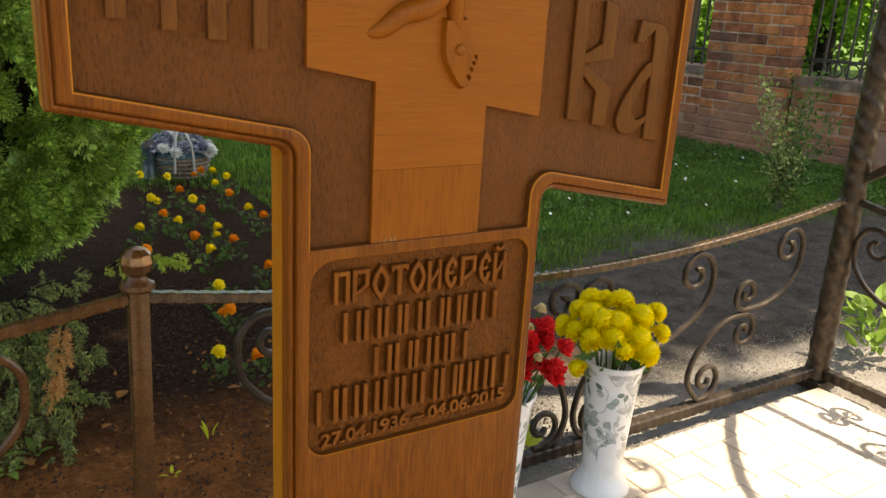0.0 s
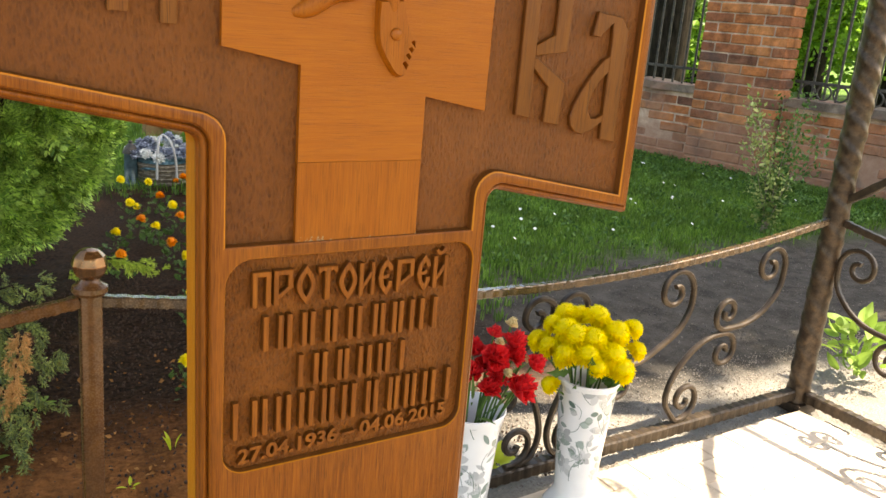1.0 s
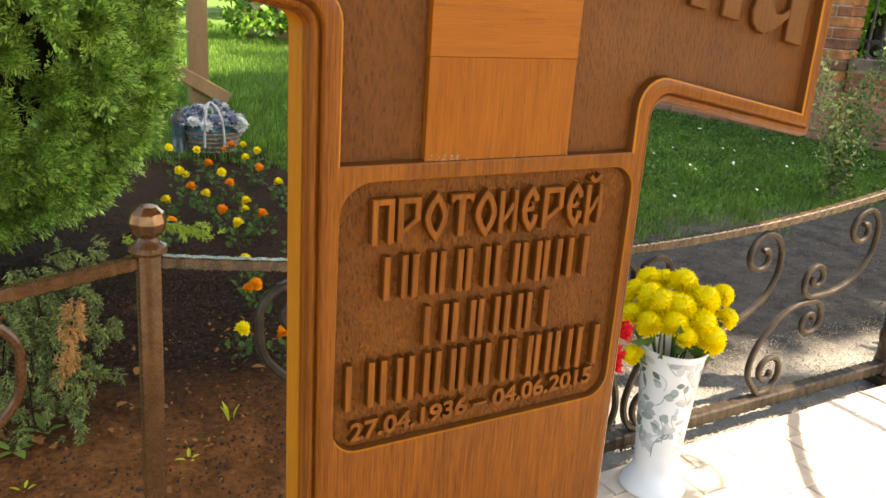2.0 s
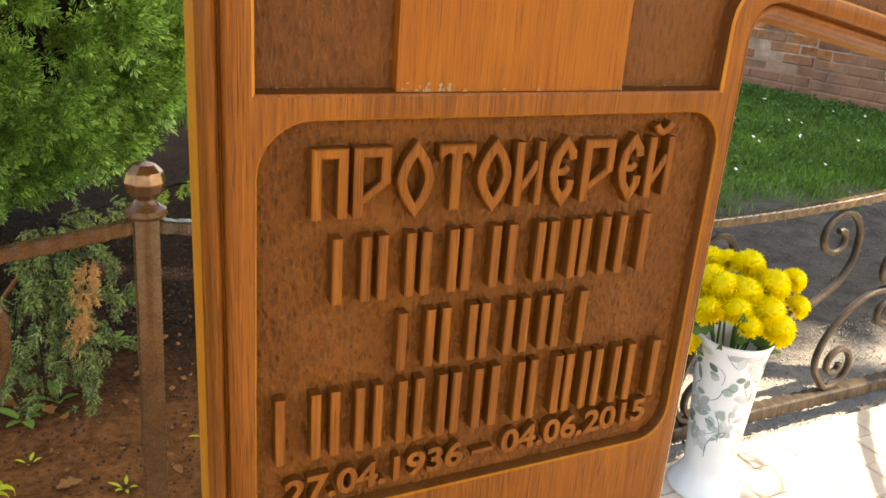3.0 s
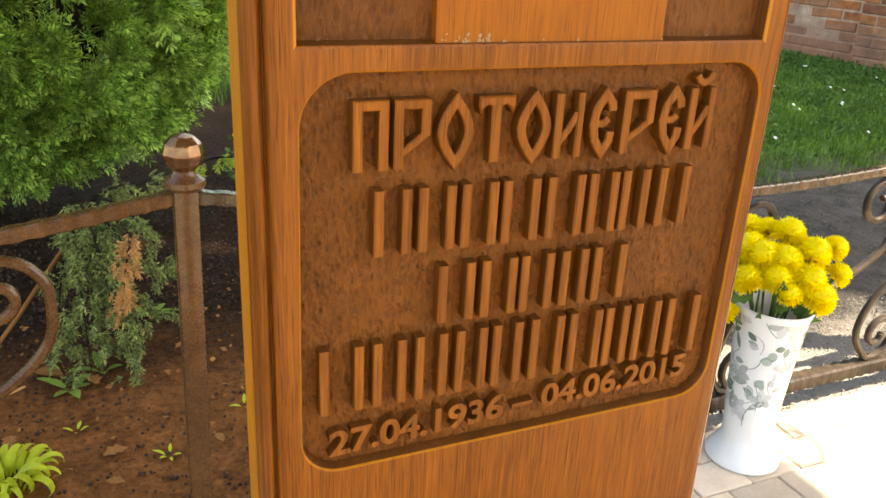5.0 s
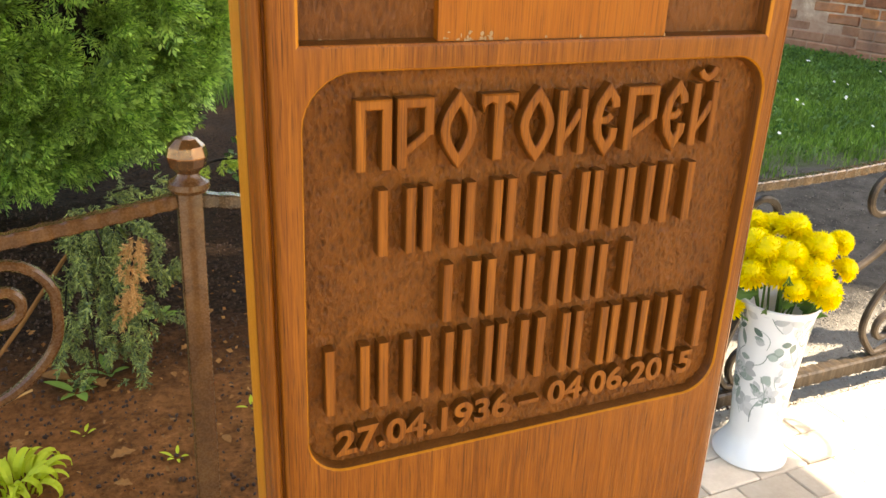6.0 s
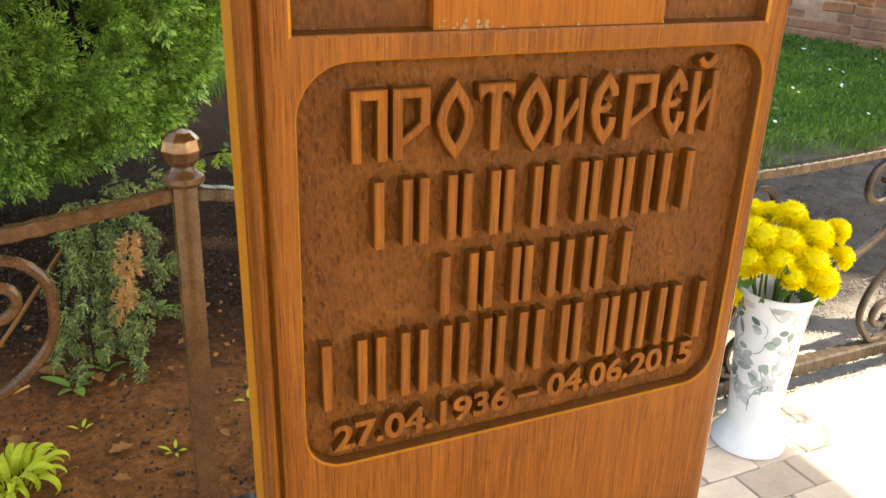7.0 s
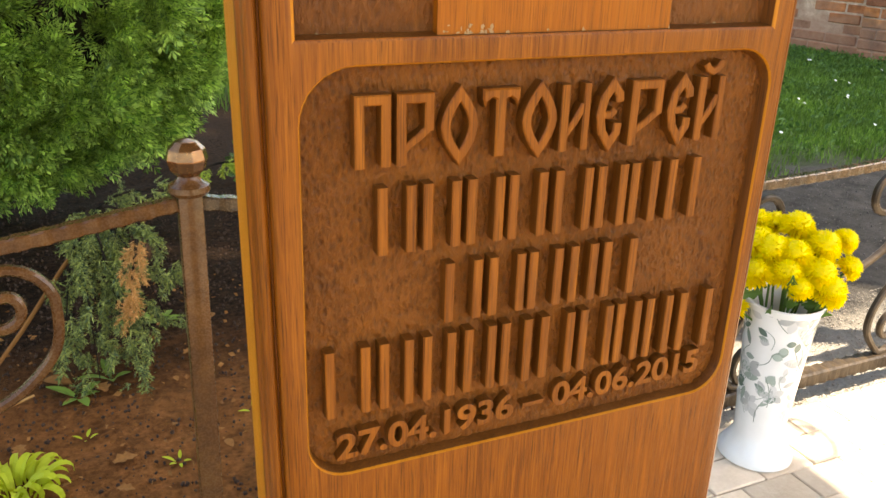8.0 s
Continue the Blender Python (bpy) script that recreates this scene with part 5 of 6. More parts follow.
MUMS = [(-0.021, 0.056, 0.370, 0.024, ""), (0.013, 0.016, 0.374, 0.026, ""), (-0.052, 0.051, 0.357, 0.021, ""), (-0.048, 0.020, 0.357, 0.025, ""), (-0.075, 0.061, 0.327, 0.021, ""), (-0.041, -0.001, 0.352, 0.026, ""),
        (-0.020, -0.022, 0.352, 0.023, ""), (0.026, -0.026, 0.360, 0.025, ""), (0.059, -0.030, 0.366, 0.019, ""), (0.053, -0.052, 0.334, 0.018, "side"), (-0.066, -0.005, 0.322, 0.023, ""), (-0.073, 0.030, 0.325, 0.022, ""),
        (-0.036, -0.027, 0.328, 0.024, ""), (0.003, -0.046, 0.330, 0.025, ""), (0.016, -0.059, 0.306, 0.025, ""), (-0.025, -0.046, 0.312, 0.018, ""), (0.000, 0.042, 0.370, 0.022, ""), (0.026, 0.002, 0.358, 0.019, ""),
        (-0.077, 0.013, 0.262, 0.017, ""), (-0.01, 0.0, 0.345, 0.024, "")]
CARNS = [(0.007, -0.042, 0.374, 0.021, ""), (0.046, -0.034, 0.390, 0.018, ""), (0.042, -0.044, 0.374, 0.016, ""), (0.040, -0.067, 0.325, 0.024, ""), (0.074, -0.055, 0.358, 0.016, ""), (0.012, -0.046, 0.347, 0.019, ""),
         (0.032, 0.001, 0.395, 0.012, ""), (-0.002, -0.048, 0.326, 0.017, ""), (0.015, -0.011, 0.346, 0.018, ""), (0.026, -0.020, 0.366, 0.017, ""), (0.0, 0.011, 0.366, 0.019, ""), (-0.020, -0.019, 0.342, 0.019, ""), (-0.035, 0.01, 0.355, 0.019, ""),
         (0.047, -0.022, 0.418, 0.017, "bud"), (0.016, -0.037, 0.398, 0.013, "bud"), (0.014, -0.066, 0.358, 0.014, "bud"), (0.062, -0.046, 0.366, 0.012, "bud")]
bouquet("chrysanthemums", "bunch of bright yellow chrysanthemums in a porcelain vase", VASE_A, MUMS, mum, 3, 16, LEAF)
bouquet("carnations", "bunch of red carnations with a few cream buds in a vase", VASE_B, CARNS, carnation, 4, 14, LEAF)


# ---------------------------------------------------------------- flower bed
def marigold(colour_m, key, label, at, seed):
    ob = thing("marigold", label, "flower", at, seed * 37 % 360, "marigolds in the bed")
    r = random.Random(seed % 4)
    places = []
    for _ in range(34):
        a, h = r.uniform(0, 6.28), r.uniform(0.01, 0.075)
        rad = r.uniform(0.0, 0.045)
        places.append(toward((rad * math.cos(a), rad * math.sin(a), h), (math.cos(a), math.sin(a), r.uniform(-0.1, 1.2)), r.uniform(0, 6.28), r.uniform(0.015, 0.029)))
    if "marigold_leaves_%d" % (seed % 4) not in HEADS:
        head_mesh("marigold_leaves_%d" % (seed % 4), scatter(fan(4, 50, 1.0, 0.07), places), LEAF)
    put_mesh("foliage", HEADS["marigold_leaves_%d" % (seed % 4)], ob, Matrix.Identity(4))
    for k in range(1 + seed % 2 * (seed % 3 == 0)):
        put_mesh("flower", head_mesh(key, petal_ball(8, 18, 1.0, 0.34, 90, 0.5, 0.6), colour_m), ob, toward((0.018 * k, 0.025 * k, 0.085 - 0.02 * k), (r.uniform(-0.3, 0.3), -0.5, 1), 0, 0.0195 - 0.004 * k))
    return ob


BED = [(0.459, 3.30, 0), (0.560, 3.231, 0), (0.729, 3.317, 1), (0.777, 3.297, 0), (0.550, 2.971, 1), (0.718, 3.045, 0), (0.805, 3.171, 0), (0.723, 2.861, 1), (0.416, 2.875, 0), (0.562, 2.811, 0), (0.548, 2.638, 1), (0.405, 2.62, 1),
       (0.432, 2.51, 0), (0.290, 2.46, 0), (0.538, 2.383, 0), (0.546, 2.220, 1), (0.446, 2.140, 0), (0.438, 2.301, 1), (0.259, 2.202, 1), (0.373, 1.796, 0), (0.348, 1.609, 1), (0.245, 1.353, 0), (0.739, 2.482, 1), (0.723, 2.612, 0), (0.563, 1.915, 1), (0.323, 1.302, 1)]
for k, (x, y, c) in enumerate(BED):
    marigold(ORANGE if c else LEMON, "marigold_orange" if c else "marigold_lemon", "orange marigold plant in dark soil" if c else "lemon-yellow marigold plant in dark soil", (x, y, -0.008), k + 1)

BIRCH = mineral("pale_peeled_withe", (0.42, 0.40, 0.38), (0.62, 0.60, 0.57), 40)
basket = thing("flower_basket", "wicker basket full of pale blue and white flowers", "basket", (0.700, 3.56, 0))
basket.matrix_basis = basket.matrix_basis @ Matrix.Diagonal((0.97, 0.97, 0.76, 1.0))
bm = bmesh.new()
lathe(bm, [(0.0, 0.0), (0.10, 0.0), (0.12, 0.05), (0.135, 0.10), (0.145, 0.14), (0.15, 0.145), (0.14, 0.145), (0.11, 0.05), (0.0, 0.04)], 40)
part("body", bm, WICKER, basket)
for k in range(5):
    bm = bmesh.new()
    rr = 0.112 + 0.0075 * k
    sweep(bm, [((rr + 0.004 * math.sin(i * 2.4 + k)) * math.cos(i * math.pi / 30), (rr + 0.004 * math.sin(i * 2.4 + k)) * math.sin(i * math.pi / 30), 0.02 + 0.028 * k) for i in range(61)], circle(0.007, 6))
    part("withe", bm, WICKER, basket)
bm = bmesh.new()
sweep(bm, [(0.045 * math.cos(math.pi * i / 24) - 0.02, -0.09 * abs(math.cos(math.pi * i / 24)) - 0.06, 0.06 + 0.25 * math.sin(math.pi * i / 24) ** 0.7) for i in range(25)], circle(0.006, 8))
part("handle", bm, BIRCH, basket)
bm = bmesh.new()
lathe(bm, [(0.128 + 0.012 * (k % 2), 0.10 + 0.016 * k) for k in range(6)] + [(0.12, 0.19), (0.118, 0.11)], 36)
for v in bm.verts:
    v.co += Vector((v.co.x, v.co.y, 0)) * 0.16 * noise.noise(v.co * 22)
g = Graph("teal_wrapping_foil")
g.set(Base_Color=g.ramp(g.noise(g.scaled((1, 1, 1)), 40, 4), (0.35, (0.03, 0.09, 0.12)), (0.65, (0.16, 0.30, 0.36))), Roughness=0.45)
part("wrapping", bm, g.m, basket, "crumpled teal wrapping")
r = random.Random(15)
for k in range(34):
    a, rad = r.uniform(0, 6.28), 0.165 * math.sqrt(r.random())
    put_mesh("flower", head_mesh("pale_%d" % (k % 2), petal_ball(5, 9, 1.0, 0.42, 100 + k % 2, 0.8, 0.45), BLUEWHITE if k % 3 else WHITE_PETAL), basket,
             toward((rad * math.cos(a), rad * math.sin(a), 0.16 + 0.09 * (1 - rad / 0.17) + r.uniform(0, 0.05)), (math.cos(a) * rad * 4, math.sin(a) * rad * 4, 0.8), 0, r.uniform(0.030, 0.046)))

lantern = thing("grave_lantern", "small dark teal grave lantern beside the basket", "lantern", (0.545, 3.52, 0))
bm = bmesh.new()
lathe(bm, [(0.0, 0.0), (0.034, 0.0), (0.036, 0.012), (0.029, 0.022), (0.031, 0.10), (0.029, 0.150), (0.0, 0.152)], 20)
g = Graph("teal_glass")
g.set(Base_Color=g.ramp(g.noise(g.scaled((1, 1, 1)), 30, 3), (0.3, (0.020, 0.042, 0.050)), (0.7, (0.07, 0.12, 0.14))), Roughness=0.2)
part("body", bm, g.m, lantern)
bm = bmesh.new()
lathe(bm, [(0.0, 0.150), (0.036, 0.150), (0.034, 0.160), (0.020, 0.185), (0.008, 0.196), (0.010, 0.204), (0.0, 0.212)], 20)
part("cap", bm, BLACK_IRON, lantern, "dark metal cap")

far_cross = thing("timber_cross", "plain weathered timber cross with a slanted lower bar on the grass", "grave cross", (0.915, 4.78, 0), 8)
bm = bmesh.new()
box(bm, (-0.055, -0.03, -0.1), (0.055, 0.03, 1.7), 0.004)
part("upright", bm, RAW, far_cross)
bm = bmesh.new()
sweep(bm, [(-0.185, -0.045, 0.250), (0.165, -0.045, 0.055)], flat(0.03, 0.085), up=(0, 0, 1))
part("slanted_bar", bm, RAW, far_cross)
bm = bmesh.new()
box(bm, (-0.4, -0.06, 1.15), (0.4, -0.03, 1.26), 0.004)
part("crossbar", bm, RAW, far_cross)


# ---------------------------------------------------------------- small plants and litter
def rosette(name, label, at, leaves, length, width, material, seed, upright=0.6, curl=0.5):
    ob = thing(name, label, "plant", at)
    r = random.Random(seed)
    for k in range(leaves):
        a = 2 * math.pi * k / leaves + r.uniform(-0.4, 0.4)
        me = head_mesh("%s_%s_%d" % (name, material.name, k % 3), leaf_shape(length * (0.8 + 0.2 * (k % 3)), width, curl), material)
        m = Matrix.Translation((0.006 * math.cos(a), 0.006 * math.sin(a), 0)) @ Matrix.Rotation(a + math.pi / 2, 4, "Z") @ Matrix.Rotation(radians(90 * (1 - upright) + r.uniform(-15, 15)), 4, "X") @ Matrix.Scale(r.uniform(0.7, 1.15), 4)
        put_mesh("leaf", me, ob, m)
    return ob


def curly_leaf(length, width, roll):
    """A ribbon leaf that rises and curls back over itself."""
    verts, faces, n = [], [], 10
    p, a = Vector((0, 0, 0)), radians(80)
    for i in range(n + 1):
        t = i / n
        w = width * (0.35 + 0.65 * math.sin(math.pi * min(1, t * 0.9 + 0.08)))
        nrm = Vector((0, -math.sin(a), math.cos(a))) * w * 0.18
        verts += [tuple(p + Vector((-w / 2, 0, 0)) + nrm), tuple(p), tuple(p + Vector((w / 2, 0, 0)) + nrm)]
        p = p + Vector((0, math.cos(a), math.sin(a))) * (length / n)
        a -= roll * (0.4 + 1.2 * t) / n
    for i in range(n):
        for j in range(2):
            k = 3 * i + j
            faces.append((k, k + 1, k + 4, k + 3))
    return verts, faces


hosta = thing("hosta", "yellow-green hosta with curling leaves on bare soil", "plant", (-0.305, 0.905, 0))
r = random.Random(12)
for k in range(46):
    a = 2.4 * k
    q = 0.045 * math.sqrt(r.random())
    put_mesh("leaf", head_mesh("curly_%d" % (k % 4), curly_leaf(0.052 + 0.008 * (k % 4), 0.013, 2.4 + 0.7 * (k % 4)), LIME), hosta, pose(q * math.cos(a), q * math.sin(a), 0, r.uniform(-12, 12), r.uniform(-12, 12), math.degrees(a) - 90 + r.uniform(-25, 25)) @ Matrix.Scale(r.uniform(0.7, 1.1), 4))
rosette("weed", "small green weed seedling on dark soil", (-0.215, 1.145, 0), 5, 0.046, 0.017, FRESH, 2, 0.3, 0.3)
rosette("sprout", "pale yellow-green sprout in dark soil", (0.155, 1.112, 0), 3, 0.048, 0.013, LIME, 3, 0.97, 0.3)
bush = thing("garden_plant", "leafy green plant in sunlit grit beyond the railing", "plant", (1.95, 0.80, 0))
r = random.Random(44)
for k in range(60):
    a, h, q = r.uniform(0, 6.28), r.uniform(0.01, 0.15), r.uniform(0.0, 0.07)
    put_mesh("leaf", head_mesh("round_leaf_%d" % (k % 2), leaf_shape(0.060, 0.026, 0.45), FRESH), bush, toward((q * math.cos(a), q * math.sin(a), h), (math.cos(a), math.sin(a), r.uniform(0.1, 1.1)), r.uniform(0, 6.28), r.uniform(0.7, 1.25)))
rosette("garden_plant", "low pale green plant behind the bottom rail", (0.735, 0.80, 0), 10, 0.045, 0.02, LIME, 5, 0.45, 0.5)
rosette("weed", "small green weed seedling on dark soil", (0.054, 1.005, 0), 4, 0.018, 0.007, LIME, 6, 0.4, 0.3)
rosette("weed", "small green weed seedling on dark soil", (-0.207, 1.014, 0), 4, 0.016, 0.006, LIME, 7, 0.4, 0.3)
rosette("weed", "small green weed seedling on dark soil", (-0.076, 0.905, 0), 5, 0.012, 0.006, LIME, 8, 0.4, 0.3)
rosette("weed", "small green weed seedling on dark soil", (-0.163, 1.193, 0), 4, 0.020, 0.011, FRESH, 9, 0.3, 0.3)
rosette("weed", "small green weed seedling on dark soil", (-0.065, 1.388, 0), 5, 0.022, 0.012, FRESH, 10, 0.3, 0.3)
for k, (x, y, s, a) in enumerate([(-0.003, 0.927, 0.016, 20), (-0.169, 0.923, 0.026, 110), (-0.272, 1.212, 0.036, 60), (-0.172, 1.137, 0.026, 200), (-0.058, 1.150, 0.012, 10), (-0.167, 0.860, 0.018, 70), (0.02, 1.35, 0.03, 150), (-0.302, 1.020, 0.022, 5), (0.25, 1.3, 0.02, 80), (-0.034, 1.226, 0.018, 130)]):
    lf = thing("dry_leaf", "curled brown dry leaf on the soil", "leaf", (x, y, 0.004), a, "dry leaves on the soil")
    put_mesh("blade", head_mesh("dry_blade_%d" % (k % 2), leaf_shape(1.0, 0.62, 0.25, k % 2), DEAD), lf, pose(0, 0, 0.004, 80, 0, 0) @ Matrix.Scale(s * 1.4, 4))


stalk = thing("dry_stalk", "dry tan stalk lying on the soil", "stalk", (-0.336, 1.122, 0.004))
bm = bmesh.new()
sweep(bm, [(-0.03, -0.02, 0.004), (0.02, 0.018, 0.006), (0.05, 0.042, 0.004)], circle(0.0022, 6))
part("stem", bm, WITHERED, stalk)


def clods(region, n, size, material, name, label, seed, flatness=0.6):
    r = random.Random(seed)
    bm = bmesh.new()
    bmesh.ops.create_icosphere(bm, subdivisions=1, radius=1.0)
    tv = [tuple(v.co * (1 + 0.25 * noise.noise(v.co * 1.7))) for v in bm.verts]
    tf = [tuple(v.index for v in f.verts) for f in bm.faces]
    bm.free()
    places = []
    x0, y0, x1, y1 = region
    for _ in range(n):
        s = size * r.uniform(0.35, 1.0) ** 1.6
        x, y = r.uniform(x0, x1), r.uniform(y0, y1)
        places.append(Matrix.LocRotScale((x, y, s * 0.15 - grit_dip(x, y)), Euler((r.uniform(0, 6), r.uniform(0, 6), r.uniform(0, 6))), (s, s * r.uniform(0.6, 1), s * flatness)))
    v, f = scatter((tv, tf), places)
    return tagged(raw_part(name, v, f, material, None, label, "stuff", True), category="stones" if material is STONE else "soil")


clods((0.35, 0.72, 2.3, 1.02), 9000, 0.0030, STONE, "grit", "grey and tan grit along the railing", 1)
clods((1.0, 0.95, 3.2, 1.9), 1200, 0.0030, STONE, "grit", "scattered grit on trodden soil", 2)
clods((0.95, 0.95, 3.3, 2.3), 3500, 0.0045, CLOD, "soil_crumbs", "grey clods of trodden soil", 4)
clods((-0.7, 0.75, 0.9, 2.2), 9000, 0.0046, EARTH, "soil_crumbs", "loose dark crumbs of garden soil", 3)
r = random.Random(61)
v, f = scatter(([(0, 0, 0), (0.35, 0.1, 0.4), (0.1, 0, 1.0), (-0.3, 0.12, 0.5)], [(0, 1, 2), (0, 2, 3)]),
               [toward((r.uniform(-0.6, 0.7), r.uniform(0.78, 1.6), 0.006), (r.uniform(-1, 1), r.uniform(-1, 1), r.uniform(0.0, 0.25)), r.uniform(0, 6.28), r.uniform(0.004, 0.016)) for _ in range(620)])
tagged(raw_part("leaf_litter", v, f, DEAD, None, "scraps of dry leaf and bark strewn on the soil", "stuff"), category="litter")
r = random.Random(33)
v, f = scatter(([(math.cos(a) * q, math.sin(a) * q, z) for q, z in ((0.25, 0.0), (1.0, 0.1)) for a in (2 * math.pi * j / 7 for j in range(7))], [(j, (j + 1) % 7, 7 + (j + 1) % 7, 7 + j) for j in range(7)] + [tuple(range(6, -1, -1))]),
               [toward((x, y, 0.055), (r.uniform(-0.4, 0.4), -0.6, 1), 0, 0.0075) for x, y in ((r.uniform(1.4, 4.0), r.uniform(2.0, 3.9)) for _ in range(42))])
tagged(raw_part("daisies", v, f, WHITE_PETAL, None, "small white daisies dotted in the grass", "stuff"), category="flowers")


# ---------------------------------------------------------------- trees beyond the wall
LEAF_CARD = ([(0, 0, 0), (0.38, 0.08, 0.5), (0, 0, 1.0), (-0.38, 0.08, 0.5)], [(0, 1, 2), (0, 2, 3)])


def tree(label, at, height, crown, leaves, size, seed, trunk=0.12, low=0.3):
    ob = thing("tree", label, "tree", at, 0, "trees round the graveyard")
    r = random.Random(seed)
    bm = bmesh.new()
    sweep(bm, [(0.08 * height * noise.noise((seed, z, 0.3)) * z / height, 0.08 * height * noise.noise((seed, z, 5.3)) * z / height, z) for z in (height * k / 8 for k in range(8))], circle(1.0, 10), sizes=[trunk * (1 - 0.1 * k) for k in range(8)])
    for k in range(9):
        a, z = 2.4 * k, height * (low + 0.06 * k)
        e = Vector((math.cos(a) * crown[0] * 0.7, math.sin(a) * crown[1] * 0.7, z + height * 0.14))
        sweep(bm, [(0, 0, z - 0.1), e * 0.5 + Vector((0, 0, z * 0.45)), e], circle(1.0, 6), sizes=[trunk * 0.4, trunk * 0.22, trunk * 0.06])
    part("trunk", bm, BARK, ob)
    clumps = [Vector((q * math.cos(a), q * math.sin(a), r.uniform(-1, 1))) for q, a in ((0.92 * math.sqrt(r.random()), r.uniform(0, 6.283)) for _ in range(60))]
    places = []
    for _ in range(leaves):
        c = r.choice(clumps)
        p = c + Vector((r.gauss(0, 0.10), r.gauss(0, 0.10), r.gauss(0, 0.12)))
        q = Vector((p.x * crown[0], p.y * crown[1], height * (low + (1 - low) * 0.5) + p.z * height * (1 - low) * 0.5))
        if q.z < 0.15:
            continue
        places.append(toward(q, (r.uniform(-1, 1), r.uniform(-1, 1), r.uniform(-1, 0.4)), r.uniform(0, 6.28), size * r.uniform(0.6, 1.3)))
    v, f = scatter(LEAF_CARD, places)
    raw_part("crown", v, f, TREE_LEAF, ob)
    return ob


tree("leafy tree with a thick dark trunk behind the wall", (5.75, 5.40, 0), 6.0, (1.6, 1.6), 30000, 0.075, 1, 0.20, 0.42)
tree("leafy tree with a dark trunk behind the wall", (6.9, 6.9, 0), 4.6, (1.3, 1.3), 16000, 0.08, 2, 0.11, 0.04)
tree("sunlit leafy tree beyond the railings", (9.2, 6.2, 0), 4.6, (1.5, 1.5), 24000, 0.075, 3, 0.12, 0.24)
tree("sunlit leafy tree beyond the railings", (10.8, 6.2, 0), 4.8, (2.0, 1.8), 20000, 0.09, 4, 0.12, 0.22)
tree("leafy shrub-like tree beyond the wall", (10.2, 9.2, 0), 5.0, (2.2, 2.2), 18000, 0.11, 5, 0.14, 0.02)
tree("leafy shrub-like tree beyond the wall", (13.5, 9.5, 0), 5.5, (2.6, 2.6), 10000, 0.18, 12, 0.14, 0.02)
# the next two stand out of view, added only to cast dappled shade
tree("unseen leafy tree added to shade the graves and the grass", (6.72, 1.80, 0), 9.0, (3.25, 2.68), 29000, 0.24, 6, 0.22, 0.83)
tree("unseen thin-crowned tree added to shade the thuja", (3.75, 0.60, 0), 9.2, (1.55, 1.45), 2600, 0.20, 13, 0.10, 0.80)
tree("leafy shrub at the far side of the lawn", (3.2, 9.5, 0), 1.6, (1.0, 1.0), 4000, 0.10, 7, 0.06, 0.02)
tree("leafy tree at the far side of the lawn", (-1.5, 12.5, 0), 5.5, (2.2, 2.0), 8000, 0.15, 8, 0.14, 0.1)
tree("leafy tree at the far side of the lawn", (4.5, 15.0, 0), 6.0, (2.6, 2.2), 8000, 0.16, 9, 0.14, 0.08)

# iron railings on top of the wall
railings = thing("iron_railings", "old black iron bars standing on the brick wall", "railing", WALL_AT, WALL_TURN)
for k in range(64):
    u = -2.4 + 0.078 * k
    if -0.03 < u < PIER_W + 0.03:
        continue
    bm = bmesh.new()
    sweep(bm, [(u, 0.12, LOW + 0.03), (u, 0.12, 1.95)], circle(0.0085, 6))
    part("bar", bm, BLACK_IRON, railings)
for k in range(20):
    u = PIER_W + 0.09 + 0.105 * k
    bm = bmesh.new()
    sweep(bm, [(u + 0.045 * math.cos(2 * math.pi * i / 16), 0.12, LOW + 0.105 + 0.045 * math.sin(2 * math.pi * i / 16)) for i in range(17)], circle(0.006, 6))
    part("ring", bm, BLACK_IRON, railings)
for z in (LOW + 0.16, 1.9):
    for a, b in ((-2.4, 0.0), (PIER_W, 2.6)):
        bm = bmesh.new()
        sweep(bm, [(a, 0.12, z), (b, 0.12, z)], flat(0.012, 0.02))
        part("cross_rail", bm, BLACK_IRON, railings)


# ---------------------------------------------------------------- single bricks and pavers
def block_mesh(name, w, d, h, bevel, material, seed=0):
    """A brick with worn edges: its front is at y = 0, its length along x from 0."""
    bm = bmesh.new()
    box(bm, (0, 0, 0), (w, d, h), 0.0)
    for v in bm.verts:
        v.co += Vector([bevel * 0.7 * noise.noise(v.co * 40 + Vector((seed * 3.1, k * 7.7, 0))) for k in range(3)])
    bmesh.ops.bevel(bm, geom=bm.edges[:], offset=bevel, segments=1, affect="EDGES")
    return mesh_of(name, bm, material)


COURSE = 0.0645
brick_meshes = {}


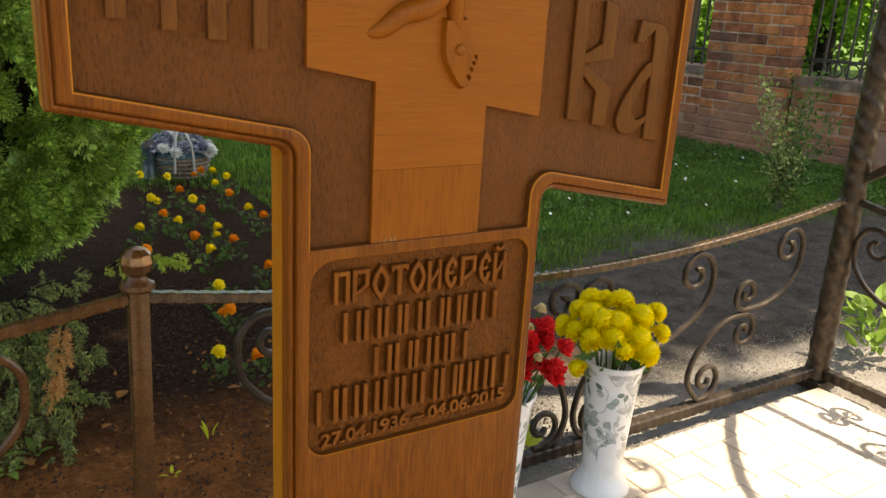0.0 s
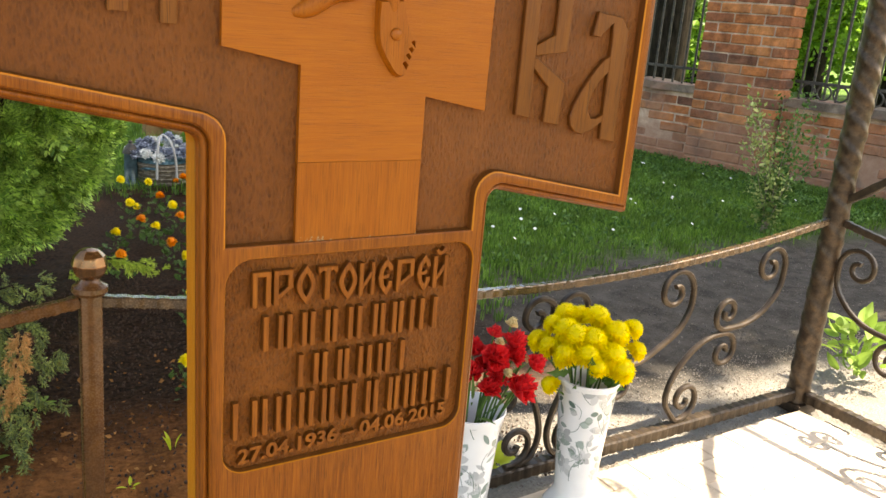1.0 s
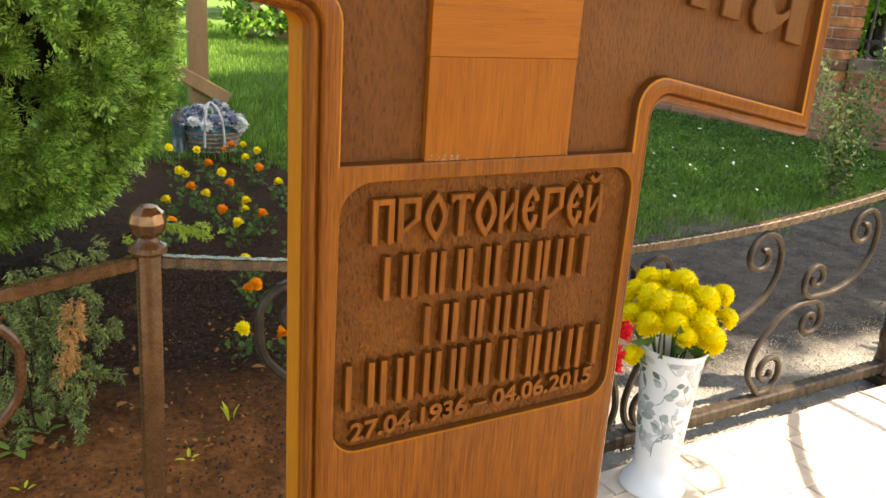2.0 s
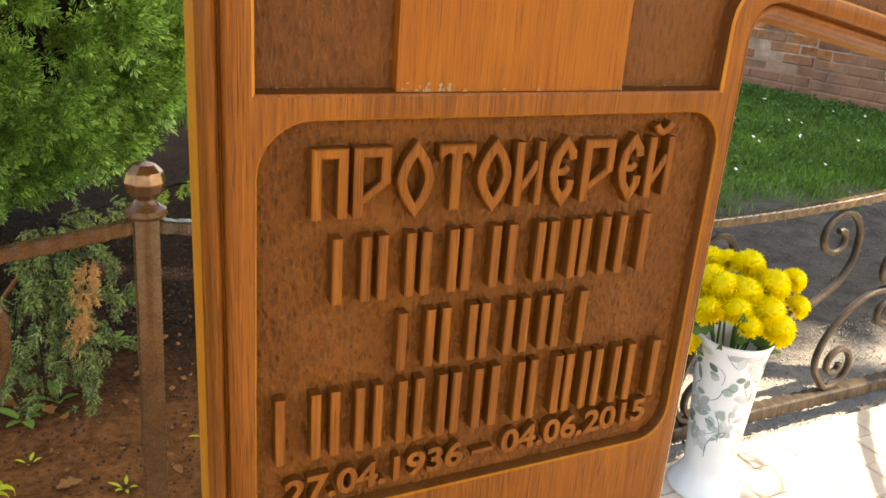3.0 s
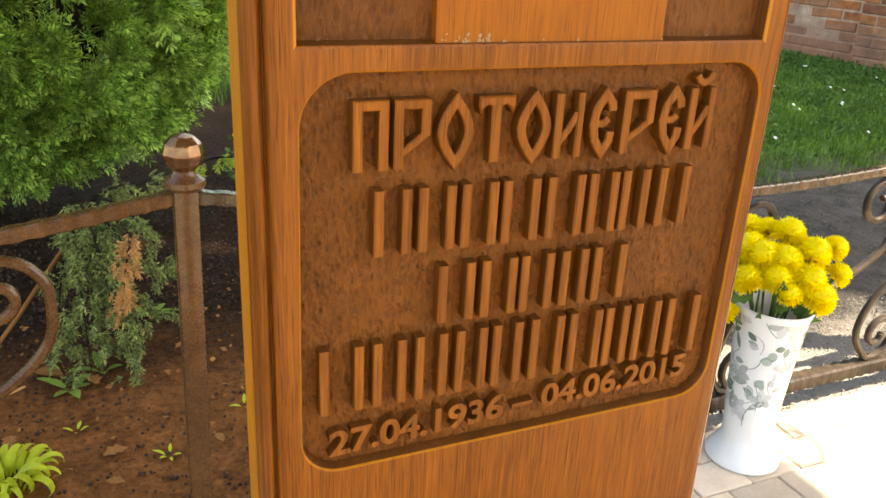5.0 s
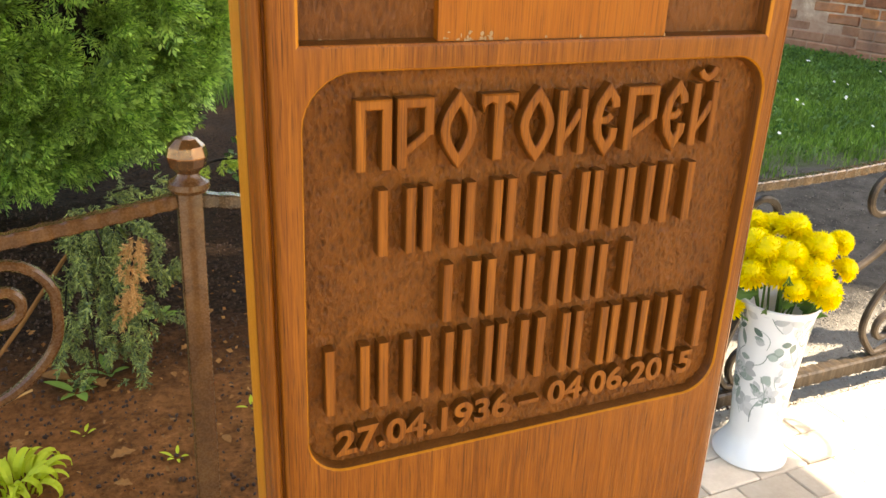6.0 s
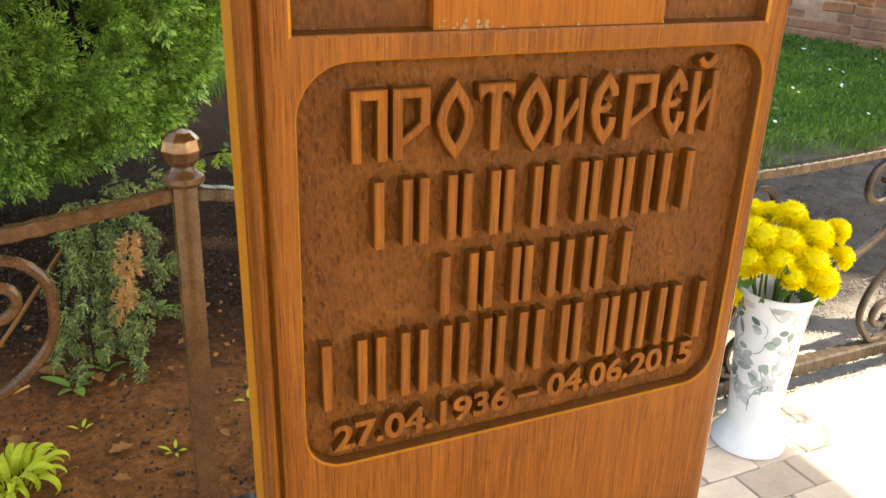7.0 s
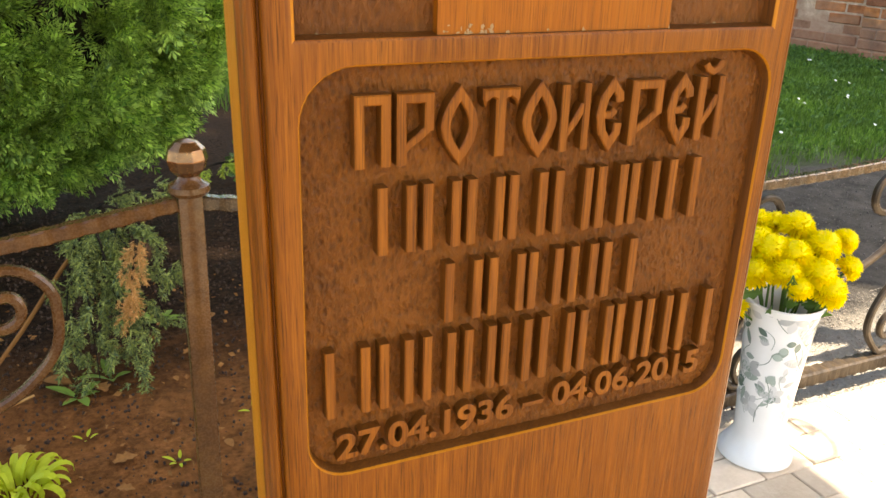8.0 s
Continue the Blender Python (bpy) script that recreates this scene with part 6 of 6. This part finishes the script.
def brick(u, z, w, depth, v):
    key = (round(w, 3), round(depth, 3), (int(u * 50) + int(z * 90)) % 3)
    if key not in brick_meshes:
        brick_meshes[key] = block_mesh("brick", w - 0.0085, depth, COURSE - 0.0085, 0.0050, BRICK, key[2])
    ob = new("brick", brick_meshes[key])
    ob.parent = wall
    ob.matrix_basis = pose(u, v, z)


r = random.Random(8)
LONG = 0.218
for c in range(7):
    z = c * COURSE
    for a, b in ((-1.25, 0.0), (PIER_W, 2.05)):
        u = a - (LONG / 2 if c % 2 else 0.0)
        while u < b - 0.02:
            lo, hi = max(u, a), min(u + LONG, b)
            if hi - lo > 0.03:
                brick(lo, z, round(hi - lo, 3), 0.09, r.uniform(-0.007, 0.006))
            u += LONG
for c in range(29):
    z = c * COURSE
    cuts = [0.0, 0.21, 0.42, PIER_W] if c % 2 else [0.0, 0.105, 0.315, 0.500, PIER_W]
    for a, b in zip(cuts, cuts[1:]):
        brick(a, z, round(b - a, 4), 0.20 if a == 0.0 or b == PIER_W else 0.09, -0.085 + r.uniform(-0.003, 0.003))

pavement = thing("pavement", "sandy concrete block paving round the grave", "paving", (0, 0, 0), 0, "", "structure")
bm = bmesh.new()
box(bm, (-1.9, -2.0, -0.06), (1.60, 0.64, -0.004))
part("bedding", bm, SAND, pavement, "", False)
PW, PD = 0.100, 0.067
paver_meshes = [block_mesh("paver", PW - 0.0022, PD - 0.0022, 0.03, 0.002, PAVER, k) for k in range(3)]
for j in range(11):
    for i in range(16):
        x, y = 0.30 + PW * i - (PW / 2 if j % 2 else 0), 0.676 - PD * (j + 1)
        short = min(1.0, (1.612 - x) / PW)
        if short < 0.2:
            continue
        ob = new("paver", paver_meshes[(i * 7 + j * 3) % 3])
        ob.parent = pavement
        ob.matrix_basis = pose(x, y + 0.036 * (x - 0.4), -0.030 + r.uniform(-0.0010, 0.0010), r.uniform(-0.25, 0.25), r.uniform(-0.25, 0.25), math.degrees(math.atan(0.036))) @ Matrix.Diagonal((short, 1, 1, 1))
